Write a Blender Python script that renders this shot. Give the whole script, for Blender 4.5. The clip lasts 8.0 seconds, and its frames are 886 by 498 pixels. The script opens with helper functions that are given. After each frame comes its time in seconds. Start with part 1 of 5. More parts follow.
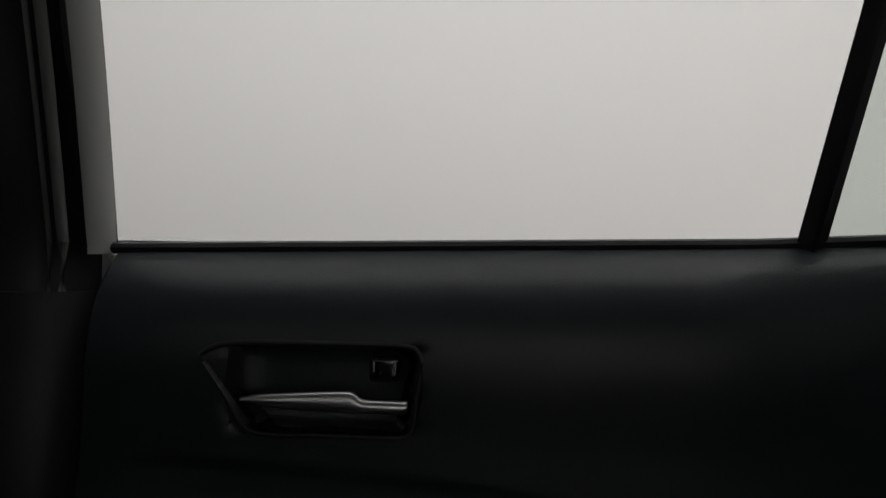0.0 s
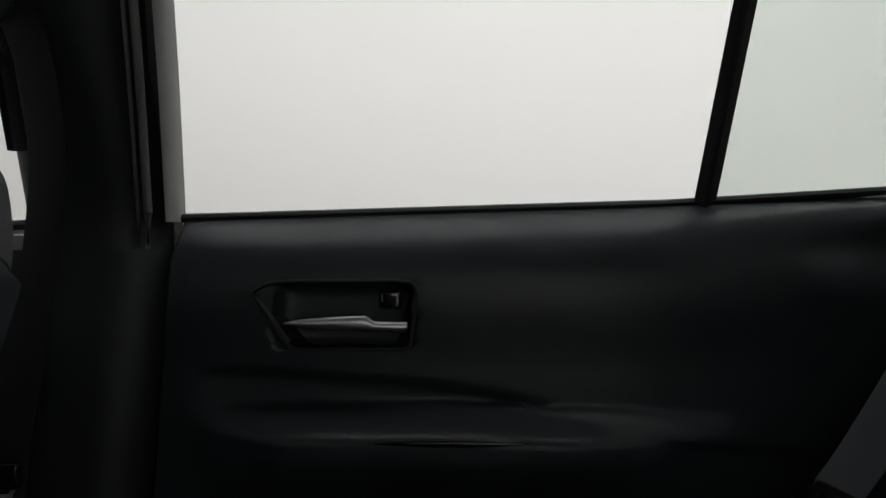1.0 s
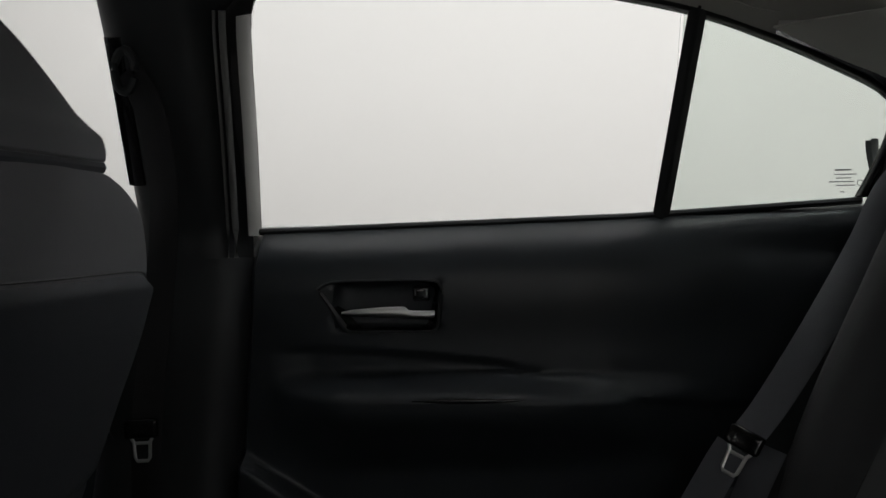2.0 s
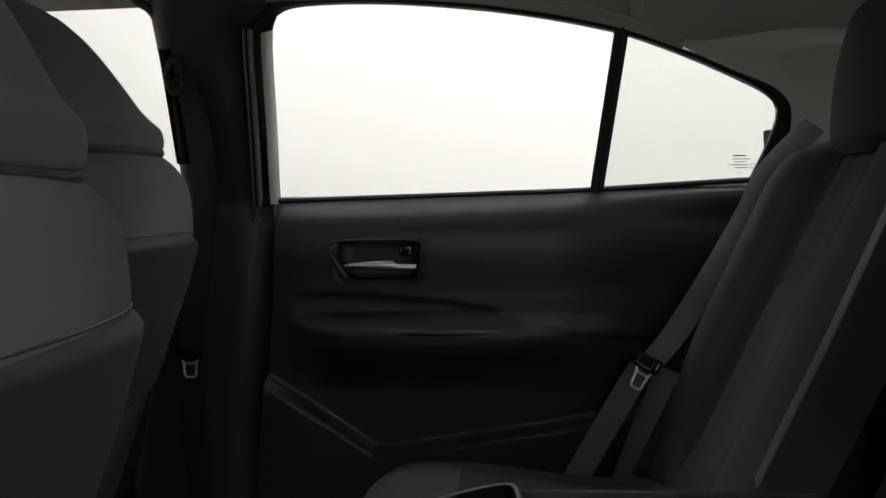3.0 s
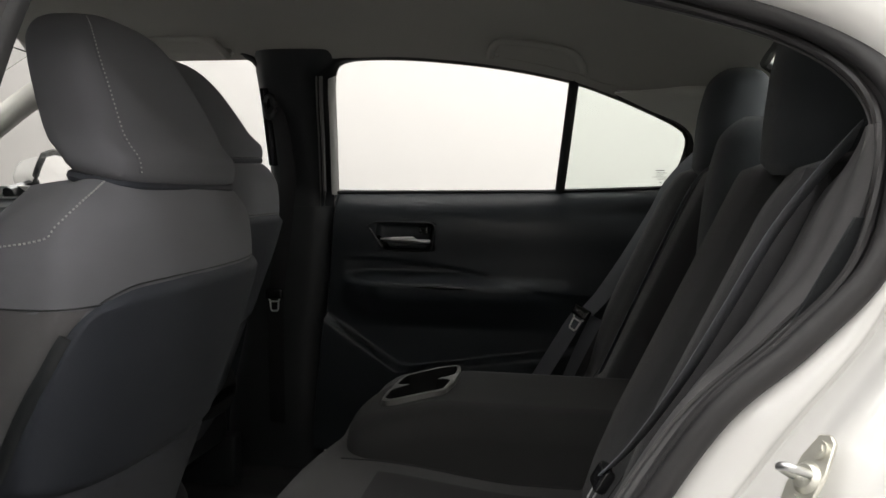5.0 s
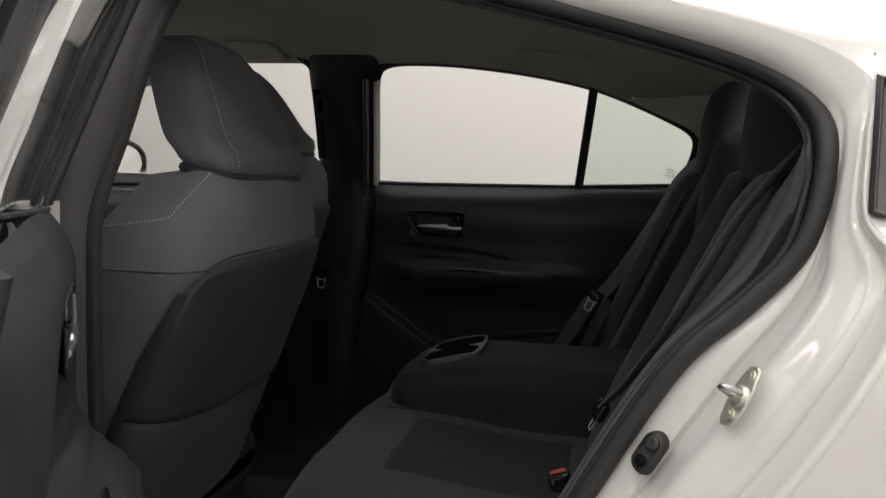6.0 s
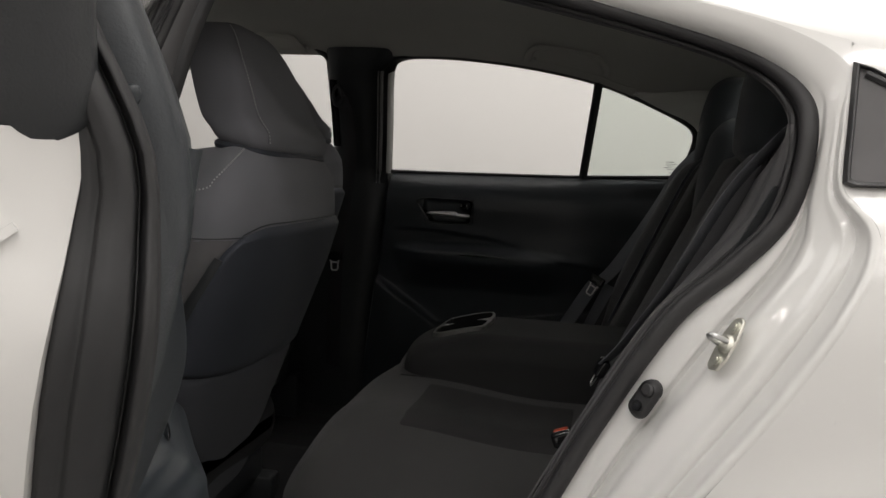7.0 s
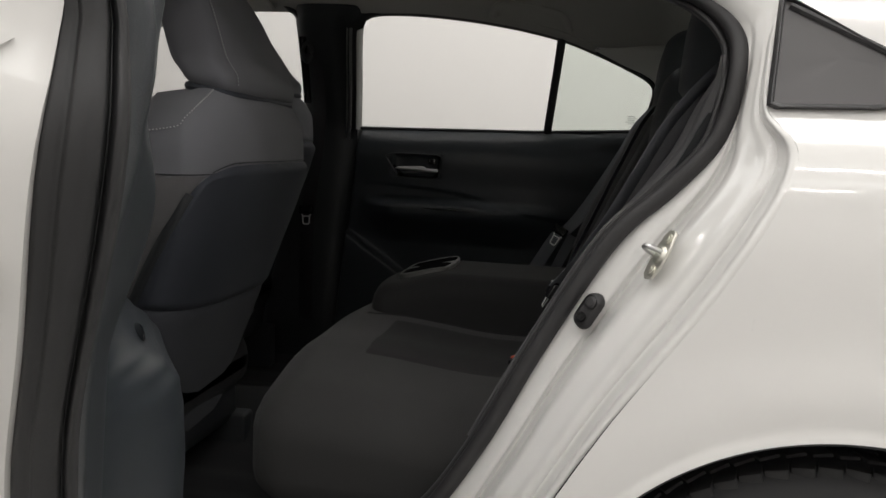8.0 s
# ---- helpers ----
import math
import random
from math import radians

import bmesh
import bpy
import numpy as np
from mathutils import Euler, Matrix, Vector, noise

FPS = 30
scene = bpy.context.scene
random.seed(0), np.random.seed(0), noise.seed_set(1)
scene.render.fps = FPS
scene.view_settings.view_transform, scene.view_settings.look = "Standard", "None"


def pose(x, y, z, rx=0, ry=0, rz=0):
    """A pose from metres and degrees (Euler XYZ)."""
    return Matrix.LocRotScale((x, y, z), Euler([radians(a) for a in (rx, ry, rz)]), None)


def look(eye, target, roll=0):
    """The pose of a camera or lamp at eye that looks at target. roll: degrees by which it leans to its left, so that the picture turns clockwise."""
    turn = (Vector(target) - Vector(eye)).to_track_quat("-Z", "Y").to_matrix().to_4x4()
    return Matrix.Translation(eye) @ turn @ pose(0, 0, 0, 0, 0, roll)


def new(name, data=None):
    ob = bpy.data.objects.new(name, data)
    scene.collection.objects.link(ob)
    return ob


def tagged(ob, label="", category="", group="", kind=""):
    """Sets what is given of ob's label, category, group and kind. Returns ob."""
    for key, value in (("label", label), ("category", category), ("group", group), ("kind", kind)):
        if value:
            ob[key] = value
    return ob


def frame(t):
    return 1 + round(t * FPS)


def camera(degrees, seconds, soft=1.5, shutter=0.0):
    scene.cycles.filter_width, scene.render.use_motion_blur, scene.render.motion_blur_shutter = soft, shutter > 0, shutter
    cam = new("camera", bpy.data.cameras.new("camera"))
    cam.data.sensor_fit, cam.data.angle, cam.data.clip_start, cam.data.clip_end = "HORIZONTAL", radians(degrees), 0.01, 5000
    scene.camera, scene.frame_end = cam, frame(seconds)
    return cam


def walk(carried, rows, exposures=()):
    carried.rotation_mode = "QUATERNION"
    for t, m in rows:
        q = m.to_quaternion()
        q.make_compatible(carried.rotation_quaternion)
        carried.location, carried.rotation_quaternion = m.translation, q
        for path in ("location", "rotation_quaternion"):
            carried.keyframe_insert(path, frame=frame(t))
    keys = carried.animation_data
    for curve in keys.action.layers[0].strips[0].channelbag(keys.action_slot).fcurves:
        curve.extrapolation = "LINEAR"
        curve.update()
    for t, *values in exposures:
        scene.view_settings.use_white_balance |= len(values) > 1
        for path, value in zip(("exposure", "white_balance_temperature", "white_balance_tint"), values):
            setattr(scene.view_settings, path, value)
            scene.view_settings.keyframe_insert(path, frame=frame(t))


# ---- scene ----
cam = camera(56.08, 8.0)
PATH = [
    (0, (0.3295, 0.0447, 0.9495), (0.2101, 2.0411, 0.9611), 0.85),
    (0.5, (0.3410, -0.1005, 0.9168), (0.2214, 1.8956, 0.9536), 0.45),
    (1, (0.3500, -0.1867, 0.8856), (0.2432, 1.8096, 0.9443), -0.38),
    (2.3, (0.3723, -0.5593, 0.9524), (0.2208, 1.4342, 0.8982), -1.39),
    (2.5, (0.3875, -0.6146, 0.9451), (0.2307, 1.3789, 0.9074), -1.32),
    (3, (0.4376, -0.7811, 0.9579), (0.2695, 1.2076, 0.8273), -0.89),
    (3.5, (0.4729, -0.9307, 0.9715), (0.3137, 1.0525, 0.7676), -0.51),
    (4, (0.5312, -1.1097, 0.9772), (0.3074, 0.8680, 0.7804), 0.04),
    (4.5, (0.5843, -1.2708, 1.0222), (0.2763, 0.6947, 0.8170), 0.27),
    (4.7, (0.6193, -1.3170, 1.0106), (0.3005, 0.6484, 0.8224), 0.41),
    (5.8, (0.6820, -1.6180, 0.9926), (0.2910, 0.3374, 0.8203), 1.65),
    (6, (0.6777, -1.6469, 1.0098), (0.2901, 0.3050, 0.8096), 1.89),
    (6.5, (0.6706, -1.7098, 0.9946), (0.2781, 0.2413, 0.7969), 2.29),
    (7, (0.6791, -1.7563, 0.9740), (0.2882, 0.1952, 0.7766), 2.83),
    (7.5, (0.7048, -1.8028, 0.9512), (0.3616, 0.1547, 0.7267), 2.86),
    (8, (0.7225, -1.8273, 0.9144), (0.3888, 0.1285, 0.6626), 2.67),
]
EXPOSURE = [(0.0, -0.32, 6330, 10), (1.0, 0.08, 6250, 8), (2.5, 0.2, 6330, 9), (3.0, 0.7, 6350, 9), (3.5, 1.3, 6300, 8), (4.5, 1.15, 6450, 9), (4.7, 0.95, 6490, 9), (5.8, 0.32, 6600, 11), (6.0, 0.13, 6620, 11), (7.0, 0.02, 6610, 11), (8.0, 0.08, 6540, 10)]
walk(cam, [(t, look(eye, target, roll)) for t, eye, target, roll in PATH], EXPOSURE)

# ---- light: a white photo booth, with unseen area lamps added under its ceiling ----
GROUND = -0.06
world = bpy.data.worlds.new("booth_world")
scene.world = world
world.use_nodes = True
world.node_tree.nodes["Background"].inputs[0].default_value = (1.0, 0.97, 0.94, 1)
world.node_tree.nodes["Background"].inputs[1].default_value = 0.02


def unseen_lamp(x, y, z, sx, sy, watts, aim):
    data = bpy.data.lights.new("unseen_lamp", "AREA")
    data.shape, data.size, data.size_y, data.energy = "RECTANGLE", sx, sy, watts
    data.color = (1.0, 0.987, 0.968)
    ob = new("unseen_lamp", data)
    ob.matrix_world = look((x, y, z), aim)
    return ob


unseen_lamp(0.3, 2.6, 3.3, 7.0, 1.2, 68, (0.3, 4.0, 1.0))
unseen_lamp(0.3, -2.8, 3.3, 7.0, 1.6, 74, (0.3, -4.4, 1.2))
for k in range(4):
    unseen_lamp(-2.4 + 1.9 * k, -2.0, 3.55, 1.5, 0.05, 9, (-2.4 + 1.9 * k, -1.9, 0.0))
    unseen_lamp(-2.4 + 1.9 * k, -3.6, 3.55, 1.5, 0.05, 12, (-2.4 + 1.9 * k, -3.5, 0.0))
unseen_lamp(0.3, 0.0, 3.4, 5.0, 1.5, 50, (0.3, 0.0, 0.0))
# two lamps added behind the car to brighten rear pillars and headliner
unseen_lamp(3.0, 0.0, 3.4, 1.4, 4.0, 40, (2.7, 0.0, 0.0))
unseen_lamp(4.4, 0.0, 3.4, 1.2, 6.0, 150, (6.2, 0.0, 1.0))


# ---- materials ----
def material(name, color, rough=0.5, metal=0.0, bump=0.0, grain=400.0, vary=0.0, vscale=6.0, coat=0.0, spec=0.5,
             weave=False, sheen=0.0):
    m = bpy.data.materials.new(name)
    m.use_nodes = True
    nt = m.node_tree
    b = nt.nodes["Principled BSDF"]
    b.inputs["Base Color"].default_value = (*color, 1)
    b.inputs["Roughness"].default_value = rough
    b.inputs["Metallic"].default_value = metal
    b.inputs["Coat Weight"].default_value = coat
    b.inputs["Coat Roughness"].default_value = 0.07
    b.inputs["Specular IOR Level"].default_value = spec
    b.inputs["Sheen Weight"].default_value = sheen
    tc = nt.nodes.new("ShaderNodeTexCoord")
    if vary:
        n = nt.nodes.new("ShaderNodeTexNoise")
        n.inputs["Scale"].default_value = vscale
        n.inputs["Detail"].default_value = 6
        nt.links.new(tc.outputs["Object"], n.inputs["Vector"])
        mix = nt.nodes.new("ShaderNodeMix")
        mix.data_type = "RGBA"
        mix.inputs[6].default_value = (*[c * (1 - vary) for c in color], 1)
        mix.inputs[7].default_value = (*[min(1, c * (1 + vary)) for c in color], 1)
        nt.links.new(n.outputs["Fac"], mix.inputs[0])
        nt.links.new(mix.outputs[2], b.inputs["Base Color"])
        ramp = nt.nodes.new("ShaderNodeMapRange")
        ramp.inputs[3].default_value, ramp.inputs[4].default_value = rough * 0.9, min(1, rough * 1.1)
        nt.links.new(n.outputs["Fac"], ramp.inputs[0])
        nt.links.new(ramp.outputs[0], b.inputs["Roughness"])
    if bump:
        if weave:
            g = nt.nodes.new("ShaderNodeTexVoronoi")
            g.inputs["Scale"].default_value = grain
            out = g.outputs["Distance"]
        else:
            g = nt.nodes.new("ShaderNodeTexNoise")
            g.inputs["Scale"].default_value = grain
            g.inputs["Detail"].default_value = 3
            out = g.outputs["Fac"]
        nt.links.new(tc.outputs["Object"], g.inputs["Vector"])
        bp = nt.nodes.new("ShaderNodeBump")
        bp.inputs["Strength"].default_value = bump
        bp.inputs["Distance"].default_value = 0.0006
        nt.links.new(out, bp.inputs["Height"])
        nt.links.new(bp.outputs["Normal"], b.inputs["Normal"])
    return m


def glass_material(name, tint):
    m = bpy.data.materials.new(name)
    m.use_nodes = True
    b = m.node_tree.nodes["Principled BSDF"]
    b.inputs["Base Color"].default_value = (*tint, 1)
    b.inputs["Roughness"].default_value = 0.0
    b.inputs["Transmission Weight"].default_value = 1.0
    b.inputs["IOR"].default_value = 1.2
    return m


PAINT = material("white_pearl_paint", (0.73, 0.72, 0.70), 0.26, coat=1.0, bump=0.012, grain=500, vary=0.02, vscale=3)
WALL = material("white_booth_wall", (0.80, 0.782, 0.764), 0.9, vary=0.015, vscale=0.6)
FLOOR = material("grey_epoxy_floor", (0.34, 0.335, 0.325), 0.45, vary=0.05, vscale=1.5)
PLASTIC = material("black_grained_plastic", (0.023, 0.025, 0.027), 0.5, bump=0.35, grain=900, vary=0.15, vscale=9)
SOFT = material("black_soft_trim", (0.0235, 0.0280, 0.0325), 0.38, bump=0.3, grain=700, vary=0.12, vscale=7)
GLOSS = material("gloss_black_plastic", (0.008, 0.008, 0.009), 0.12, coat=0.5)
RUBBER = material("black_rubber_seal", (0.016, 0.016, 0.017), 0.55, bump=0.2, grain=300, vary=0.2, vscale=20)
FABRIC = material("dark_grey_woven_fabric", (0.0175, 0.0175, 0.0185), 0.85, bump=0.6, grain=1100, vary=0.15, vscale=12, weave=True, sheen=0.03, spec=0.2)
FABRIC_MID = material("grey_woven_fabric", (0.0200, 0.0196, 0.0196), 0.85, bump=0.6, grain=1100, vary=0.15, vscale=12, weave=True, sheen=0.03, spec=0.2)
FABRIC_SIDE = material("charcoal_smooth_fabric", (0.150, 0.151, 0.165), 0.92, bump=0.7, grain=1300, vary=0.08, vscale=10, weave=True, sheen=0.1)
# the seat fabric again, darkened for the dimmer light on the flank
FABRIC_SHADED = material("charcoal_fabric_shaded", (0.108, 0.104, 0.107), 0.92, bump=0.7, grain=1300, vary=0.08, vscale=10, weave=True, sheen=0.1)
FABRIC_BACK = material("charcoal_woven_fabric", (0.027, 0.027, 0.029), 0.88, bump=0.6, grain=1100, vary=0.15, vscale=12, weave=True, sheen=0.1)
BACK_PANEL = material("warm_grey_woven_fabric", (0.036, 0.0355, 0.0365), 0.88, bump=0.6, grain=1100, vary=0.15, vscale=12, weave=True, sheen=0.1)
HEADREST = material("slate_fabric", (0.036, 0.041, 0.046), 0.85, bump=0.5, grain=1200, vary=0.12, vscale=12, weave=True, sheen=0.1)
CUSHION = material("warm_charcoal_fabric", (0.0240, 0.0233, 0.0230), 0.88, bump=0.6, grain=1100, vary=0.15, vscale=12, weave=True, sheen=0.08)
WELL = material("black_moulded_well", (0.004, 0.004, 0.004), 0.7, spec=0.15)
POCKET = material("blue_black_knit", (0.026, 0.030, 0.040), 0.7, bump=0.4, grain=1300, vary=0.08, vscale=10, weave=True, sheen=0.05)
# bluish grey knit with the shade low on the seat back included
LOWER_SHADED = material("slate_knit_shaded", (0.047, 0.049, 0.058), 0.85, bump=0.5, grain=1300, vary=0.1, vscale=10, weave=True, sheen=0.05)
HEADLINER = material("warm_grey_headliner", (0.41, 0.40, 0.365), 0.95, bump=0.5, grain=900, vary=0.05, vscale=8)
PILLAR_GREY = material("warm_grey_pillar_plastic", (0.60, 0.59, 0.545), 0.6, bump=0.3, grain=900, vary=0.04, vscale=8)
CARPET = material("black_carpet", (0.014, 0.014, 0.015), 0.95, bump=1.0, grain=500, vary=0.3, vscale=40)
CHROME = material("brushed_aluminium", (0.62, 0.62, 0.62), 0.3, 1.0, bump=0.05, grain=300)
BLADE = material("satin_steel", (0.82, 0.82, 0.80), 0.35, 1.0, bump=0.05, grain=300)
STEEL = material("zinc_plated_steel", (0.72, 0.71, 0.64), 0.45, 1.0, bump=0.2, grain=200, vary=0.15, vscale=60)
WEBBING = material("grey_belt_webbing", (0.13, 0.136, 0.152), 0.6, bump=0.6, grain=900, vary=0.1, vscale=30, weave=True)
GREY_PANEL = material("dark_grey_smooth_panel", (0.078, 0.074, 0.075), 0.4, bump=0.1, grain=600, vary=0.05)
RIM = material("satin_dark_plastic", (0.075, 0.074, 0.070), 0.38, vary=0.08, vscale=30)
BEZEL = material("satin_grey_plastic", (0.2, 0.2, 0.195), 0.35, vary=0.05, vscale=30)
THREAD = material("light_grey_thread", (0.45, 0.45, 0.44), 0.8)
ORANGE = material("orange_red_plastic", (0.42, 0.055, 0.02), 0.45)
REVEAL = material("mid_grey_channel_plastic", (0.27, 0.267, 0.255), 0.45, bump=0.2, grain=900, vary=0.08, vscale=9)
SEAL = material("grey_black_rubber", (0.024, 0.023, 0.024), 0.5, bump=0.2, grain=300, vary=0.2, vscale=20)
GREY_TRIM = material("dark_grey_trim_plastic", (0.085, 0.083, 0.085), 0.5, bump=0.3, grain=900, vary=0.08, vscale=9)
PILLAR_DARK = material("charcoal_pillar_plastic", (0.060, 0.058, 0.060), 0.42, bump=0.3, grain=900, vary=0.08, vscale=9)
FRAME_DARK = material("charcoal_frame_plastic", (0.035, 0.034, 0.035), 0.4, bump=0.15, grain=900, vary=0.08, vscale=9)
FRAME_RUBBER = material("black_frame_rubber", (0.028, 0.028, 0.029), 0.36, bump=0.15, grain=300, vary=0.15, vscale=20)
# pale grey standing for the highlights along dark seal and pillar edges
RIB_LIT = material("rib_highlight_grey", (0.20, 0.20, 0.195), 0.4, vary=0.1, vscale=30)
BLACK_WEB = material("black_belt_webbing", (0.02, 0.02, 0.022), 0.75, bump=0.6, grain=900, vary=0.1, vscale=30, weave=True)
MIRROR = material("mirror_glass", (0.85, 0.85, 0.85), 0.02, 1.0)
TYRE = material("tyre_rubber", (0.02, 0.02, 0.021), 0.75, bump=0.4, grain=150, vary=0.2, vscale=15)
PRINT = material("dark_ceramic_print", (0.05, 0.05, 0.05), 0.6)
GLASS = glass_material("clear_car_glass", (0.97, 0.975, 0.97))
TINTED = glass_material("green_tinted_glass", (0.75, 0.805, 0.765))


# ---- mesh helpers ----
def part(name, bm, mat, parent=None, label="", sharp=40.0):
    """Links a bmesh as one mesh object under a thing or a part."""
    bmesh.ops.recalc_face_normals(bm, faces=bm.faces)
    me = bpy.data.meshes.new(name)
    bm.to_mesh(me)
    bm.free()
    me.materials.append(mat)
    for p in me.polygons:
        p.use_smooth = True
    me.set_sharp_from_angle(angle=radians(sharp))
    ob = new(name, me)
    ob.parent = parent
    if label:
        ob["label"] = label
    return ob


def thing(name, label, category, at=(0, 0, 0), group="", kind=""):
    ob = new(name)
    ob.location = at
    ob.empty_display_size = 0.05
    return tagged(ob, label, category, group, kind)


def lerp(a, b, t):
    return a + (b - a) * t


def interp(t, pts):
    """Smooth (Catmull-Rom) value on a list of tuples for t in 0..1."""
    n = len(pts) - 1
    f = min(max(t, 0.0), 1.0) * n
    i = min(int(f), n - 1)
    f -= i
    p = [Vector(pts[max(0, min(n, i + k))]) for k in (-1, 0, 1, 2)]
    return 0.5 * (2 * p[1] + (p[2] - p[0]) * f + (2 * p[0] - 5 * p[1] + 4 * p[2] - p[3]) * f * f
                  + (3 * p[1] - p[0] - 3 * p[2] + p[3]) * f ** 3)


def along(pts, n, closed=False):
    """n points at even steps of length along a smooth curve through pts."""
    src = list(pts) + ([pts[0]] if closed else [])
    fine = [interp(i / (len(src) * 12), src) for i in range(len(src) * 12 + 1)]
    acc = [0.0]
    for a, b in zip(fine, fine[1:]):
        acc.append(acc[-1] + (b - a).length)
    out, k = [], 0
    for i in range(n):
        d = acc[-1] * i / (n if closed else n - 1)
        while k < len(acc) - 2 and acc[k + 1] < d:
            k += 1
        f = (d - acc[k]) / max(acc[k + 1] - acc[k], 1e-9)
        out.append(fine[k].lerp(fine[k + 1], min(1, f)))
    return out


def sheet(fn, nu, nv, closed_u=False, bm=None):
    """A grid of faces over fn(u, v), u and v in 0..1."""
    bm = bm or bmesh.new()
    rows = [[bm.verts.new(fn(i / (nu if closed_u else nu - 1), j / (nv - 1))) for i in range(nu)] for j in range(nv)]
    for j in range(nv - 1):
        for i in range(nu if closed_u else nu - 1):
            k = (i + 1) % nu
            bm.faces.new((rows[j][i], rows[j][k], rows[j + 1][k], rows[j + 1][i]))
    return bm


def thick(bm, t):
    """Gives a sheet a thickness."""
    bmesh.ops.recalc_face_normals(bm, faces=bm.faces)
    bmesh.ops.solidify(bm, geom=bm.faces[:], thickness=t)
    return bm


def tube(pts, r, n=10, closed=False, bm=None, flat=1.0, up=(0, 0, 1)):
    """A rounded bar of radius r along pts; flat squeezes it along up."""
    bm = bm or bmesh.new()
    pts = [Vector(p) for p in pts]
    up, rings = Vector(up), []
    for i, p in enumerate(pts):
        a = pts[i - 1] if i or closed else p
        b = pts[(i + 1) % len(pts)] if i < len(pts) - 1 or closed else p
        d = (b - a).normalized()
        side = d.cross(up)
        side = side.normalized() if side.length > 1e-4 else d.orthogonal().normalized()
        top = side.cross(d).normalized()
        rad = r(i / (len(pts) - 1)) if callable(r) else r
        rings.append([bm.verts.new(p + side * math.cos(k * math.tau / n) * rad + top * math.sin(k * math.tau / n) * rad * flat)
                      for k in range(n)])
    m = len(rings)
    for i in range(m if closed else m - 1):
        for k in range(n):
            bm.faces.new((rings[i][k], rings[i][(k + 1) % n], rings[(i + 1) % m][(k + 1) % n], rings[(i + 1) % m][k]))
    if not closed:
        bm.faces.new(rings[0][::-1])
        bm.faces.new(rings[-1])
    return bm


def ribbon(pts, width, t, across, bm=None):
    """A flat strap of width and thickness t along pts; across: its broad direction (one for all, or a list)."""
    bm = bm or bmesh.new()
    pts = [Vector(p) for p in pts]
    rings = []
    for i, p in enumerate(pts):
        d = (pts[min(i + 1, len(pts) - 1)] - pts[max(i - 1, 0)]).normalized()
        c = Vector(across[i] if isinstance(across, list) else across)
        c = (c - d * c.dot(d)).normalized()
        nrm = d.cross(c)
        h = width / 2
        prof = [(-h, 0), (-h + t, t / 2), (h - t, t / 2), (h, 0), (h - t, -t / 2), (-h + t, -t / 2)]
        rings.append([bm.verts.new(p + c * a + nrm * b) for a, b in prof])
    for r0, r1 in zip(rings, rings[1:]):
        for k in range(6):
            bm.faces.new((r0[k], r0[(k + 1) % 6], r1[(k + 1) % 6], r1[k]))
    bm.faces.new(rings[0][::-1])
    bm.faces.new(rings[-1])
    return bm


def rbox(size, r, n=8, seg=3, shape=None, bm=None):
    """A box with round edges, centred, as a grid fine enough to be shaped by shape(Vector) -> Vector."""
    bm = bm or bmesh.new()
    h = Vector(size) / 2
    r = min(r, min(h) * 0.999)

    def steps(a):
        inner = a - r
        arc = [inner + r * math.sin(k / seg * math.pi / 2) for k in range(1, seg + 1)]
        mid = [-inner + 2 * inner * k / n for k in range(n + 1)]
        return [-v for v in arc[::-1]] + mid + arc

    seen = {}

    def vert(p):
        key = tuple(round(c, 6) for c in p)
        if key not in seen:
            q = Vector([max(-(h[i] - r), min(h[i] - r, p[i])) for i in range(3)])
            d = Vector(p) - q
            co = q + d.normalized() * r if d.length > 1e-9 else Vector(p)
            seen[key] = bm.verts.new(shape(co) if shape else co)
        return seen[key]

    for ax in range(3):
        a, b = (ax + 1) % 3, (ax + 2) % 3
        sa, sb = steps(h[a]), steps(h[b])
        for sign in (-1, 1):
            for i in range(len(sa) - 1):
                for j in range(len(sb) - 1):
                    quad = []
                    for u, v in ((sa[i], sb[j]), (sa[i + 1], sb[j]), (sa[i + 1], sb[j + 1]), (sa[i], sb[j + 1])):
                        p = [0, 0, 0]
                        p[ax], p[a], p[b] = sign * h[ax], u, v
                        quad.append(vert(p))
                    if len(set(quad)) == 4:
                        bm.faces.new(quad if sign > 0 else quad[::-1])
    return bm


def prism(outline, fn, t, bm=None):
    """A plate: outline in two coordinates, fn(a, b) -> the point on its front, t: its depth as a vector."""
    bm = bm or bmesh.new()
    front = [bm.verts.new(fn(a, b)) for a, b in outline]
    back = [bm.verts.new(Vector(fn(a, b)) + Vector(t)) for a, b in outline]
    bm.faces.new(front)
    bm.faces.new(back[::-1])
    n = len(outline)
    for i in range(n):
        bm.faces.new((front[i], back[i], back[(i + 1) % n], front[(i + 1) % n]))
    return bm


def moved(bm, m):
    bmesh.ops.transform(bm, matrix=m, verts=bm.verts)
    return bm


def band(inner, outer, fn_profile=None, n=4, closed=False, bm=None):
    """A strip of faces between two rows of points of one length; fn_profile(i, v, p) may shape it."""
    bm = bm or bmesh.new()
    m = len(inner)
    rows = []
    for j in range(n):
        v = j / (n - 1)
        rows.append([bm.verts.new(fn_profile(i, v, Vector(a).lerp(Vector(b), v)) if fn_profile else Vector(a).lerp(Vector(b), v))
                     for i, (a, b) in enumerate(zip(inner, outer))])
    for j in range(n - 1):
        for i in range(m if closed else m - 1):
            k = (i + 1) % m
            bm.faces.new((rows[j][i], rows[j][k], rows[j + 1][k], rows[j + 1][i]))
    return bm


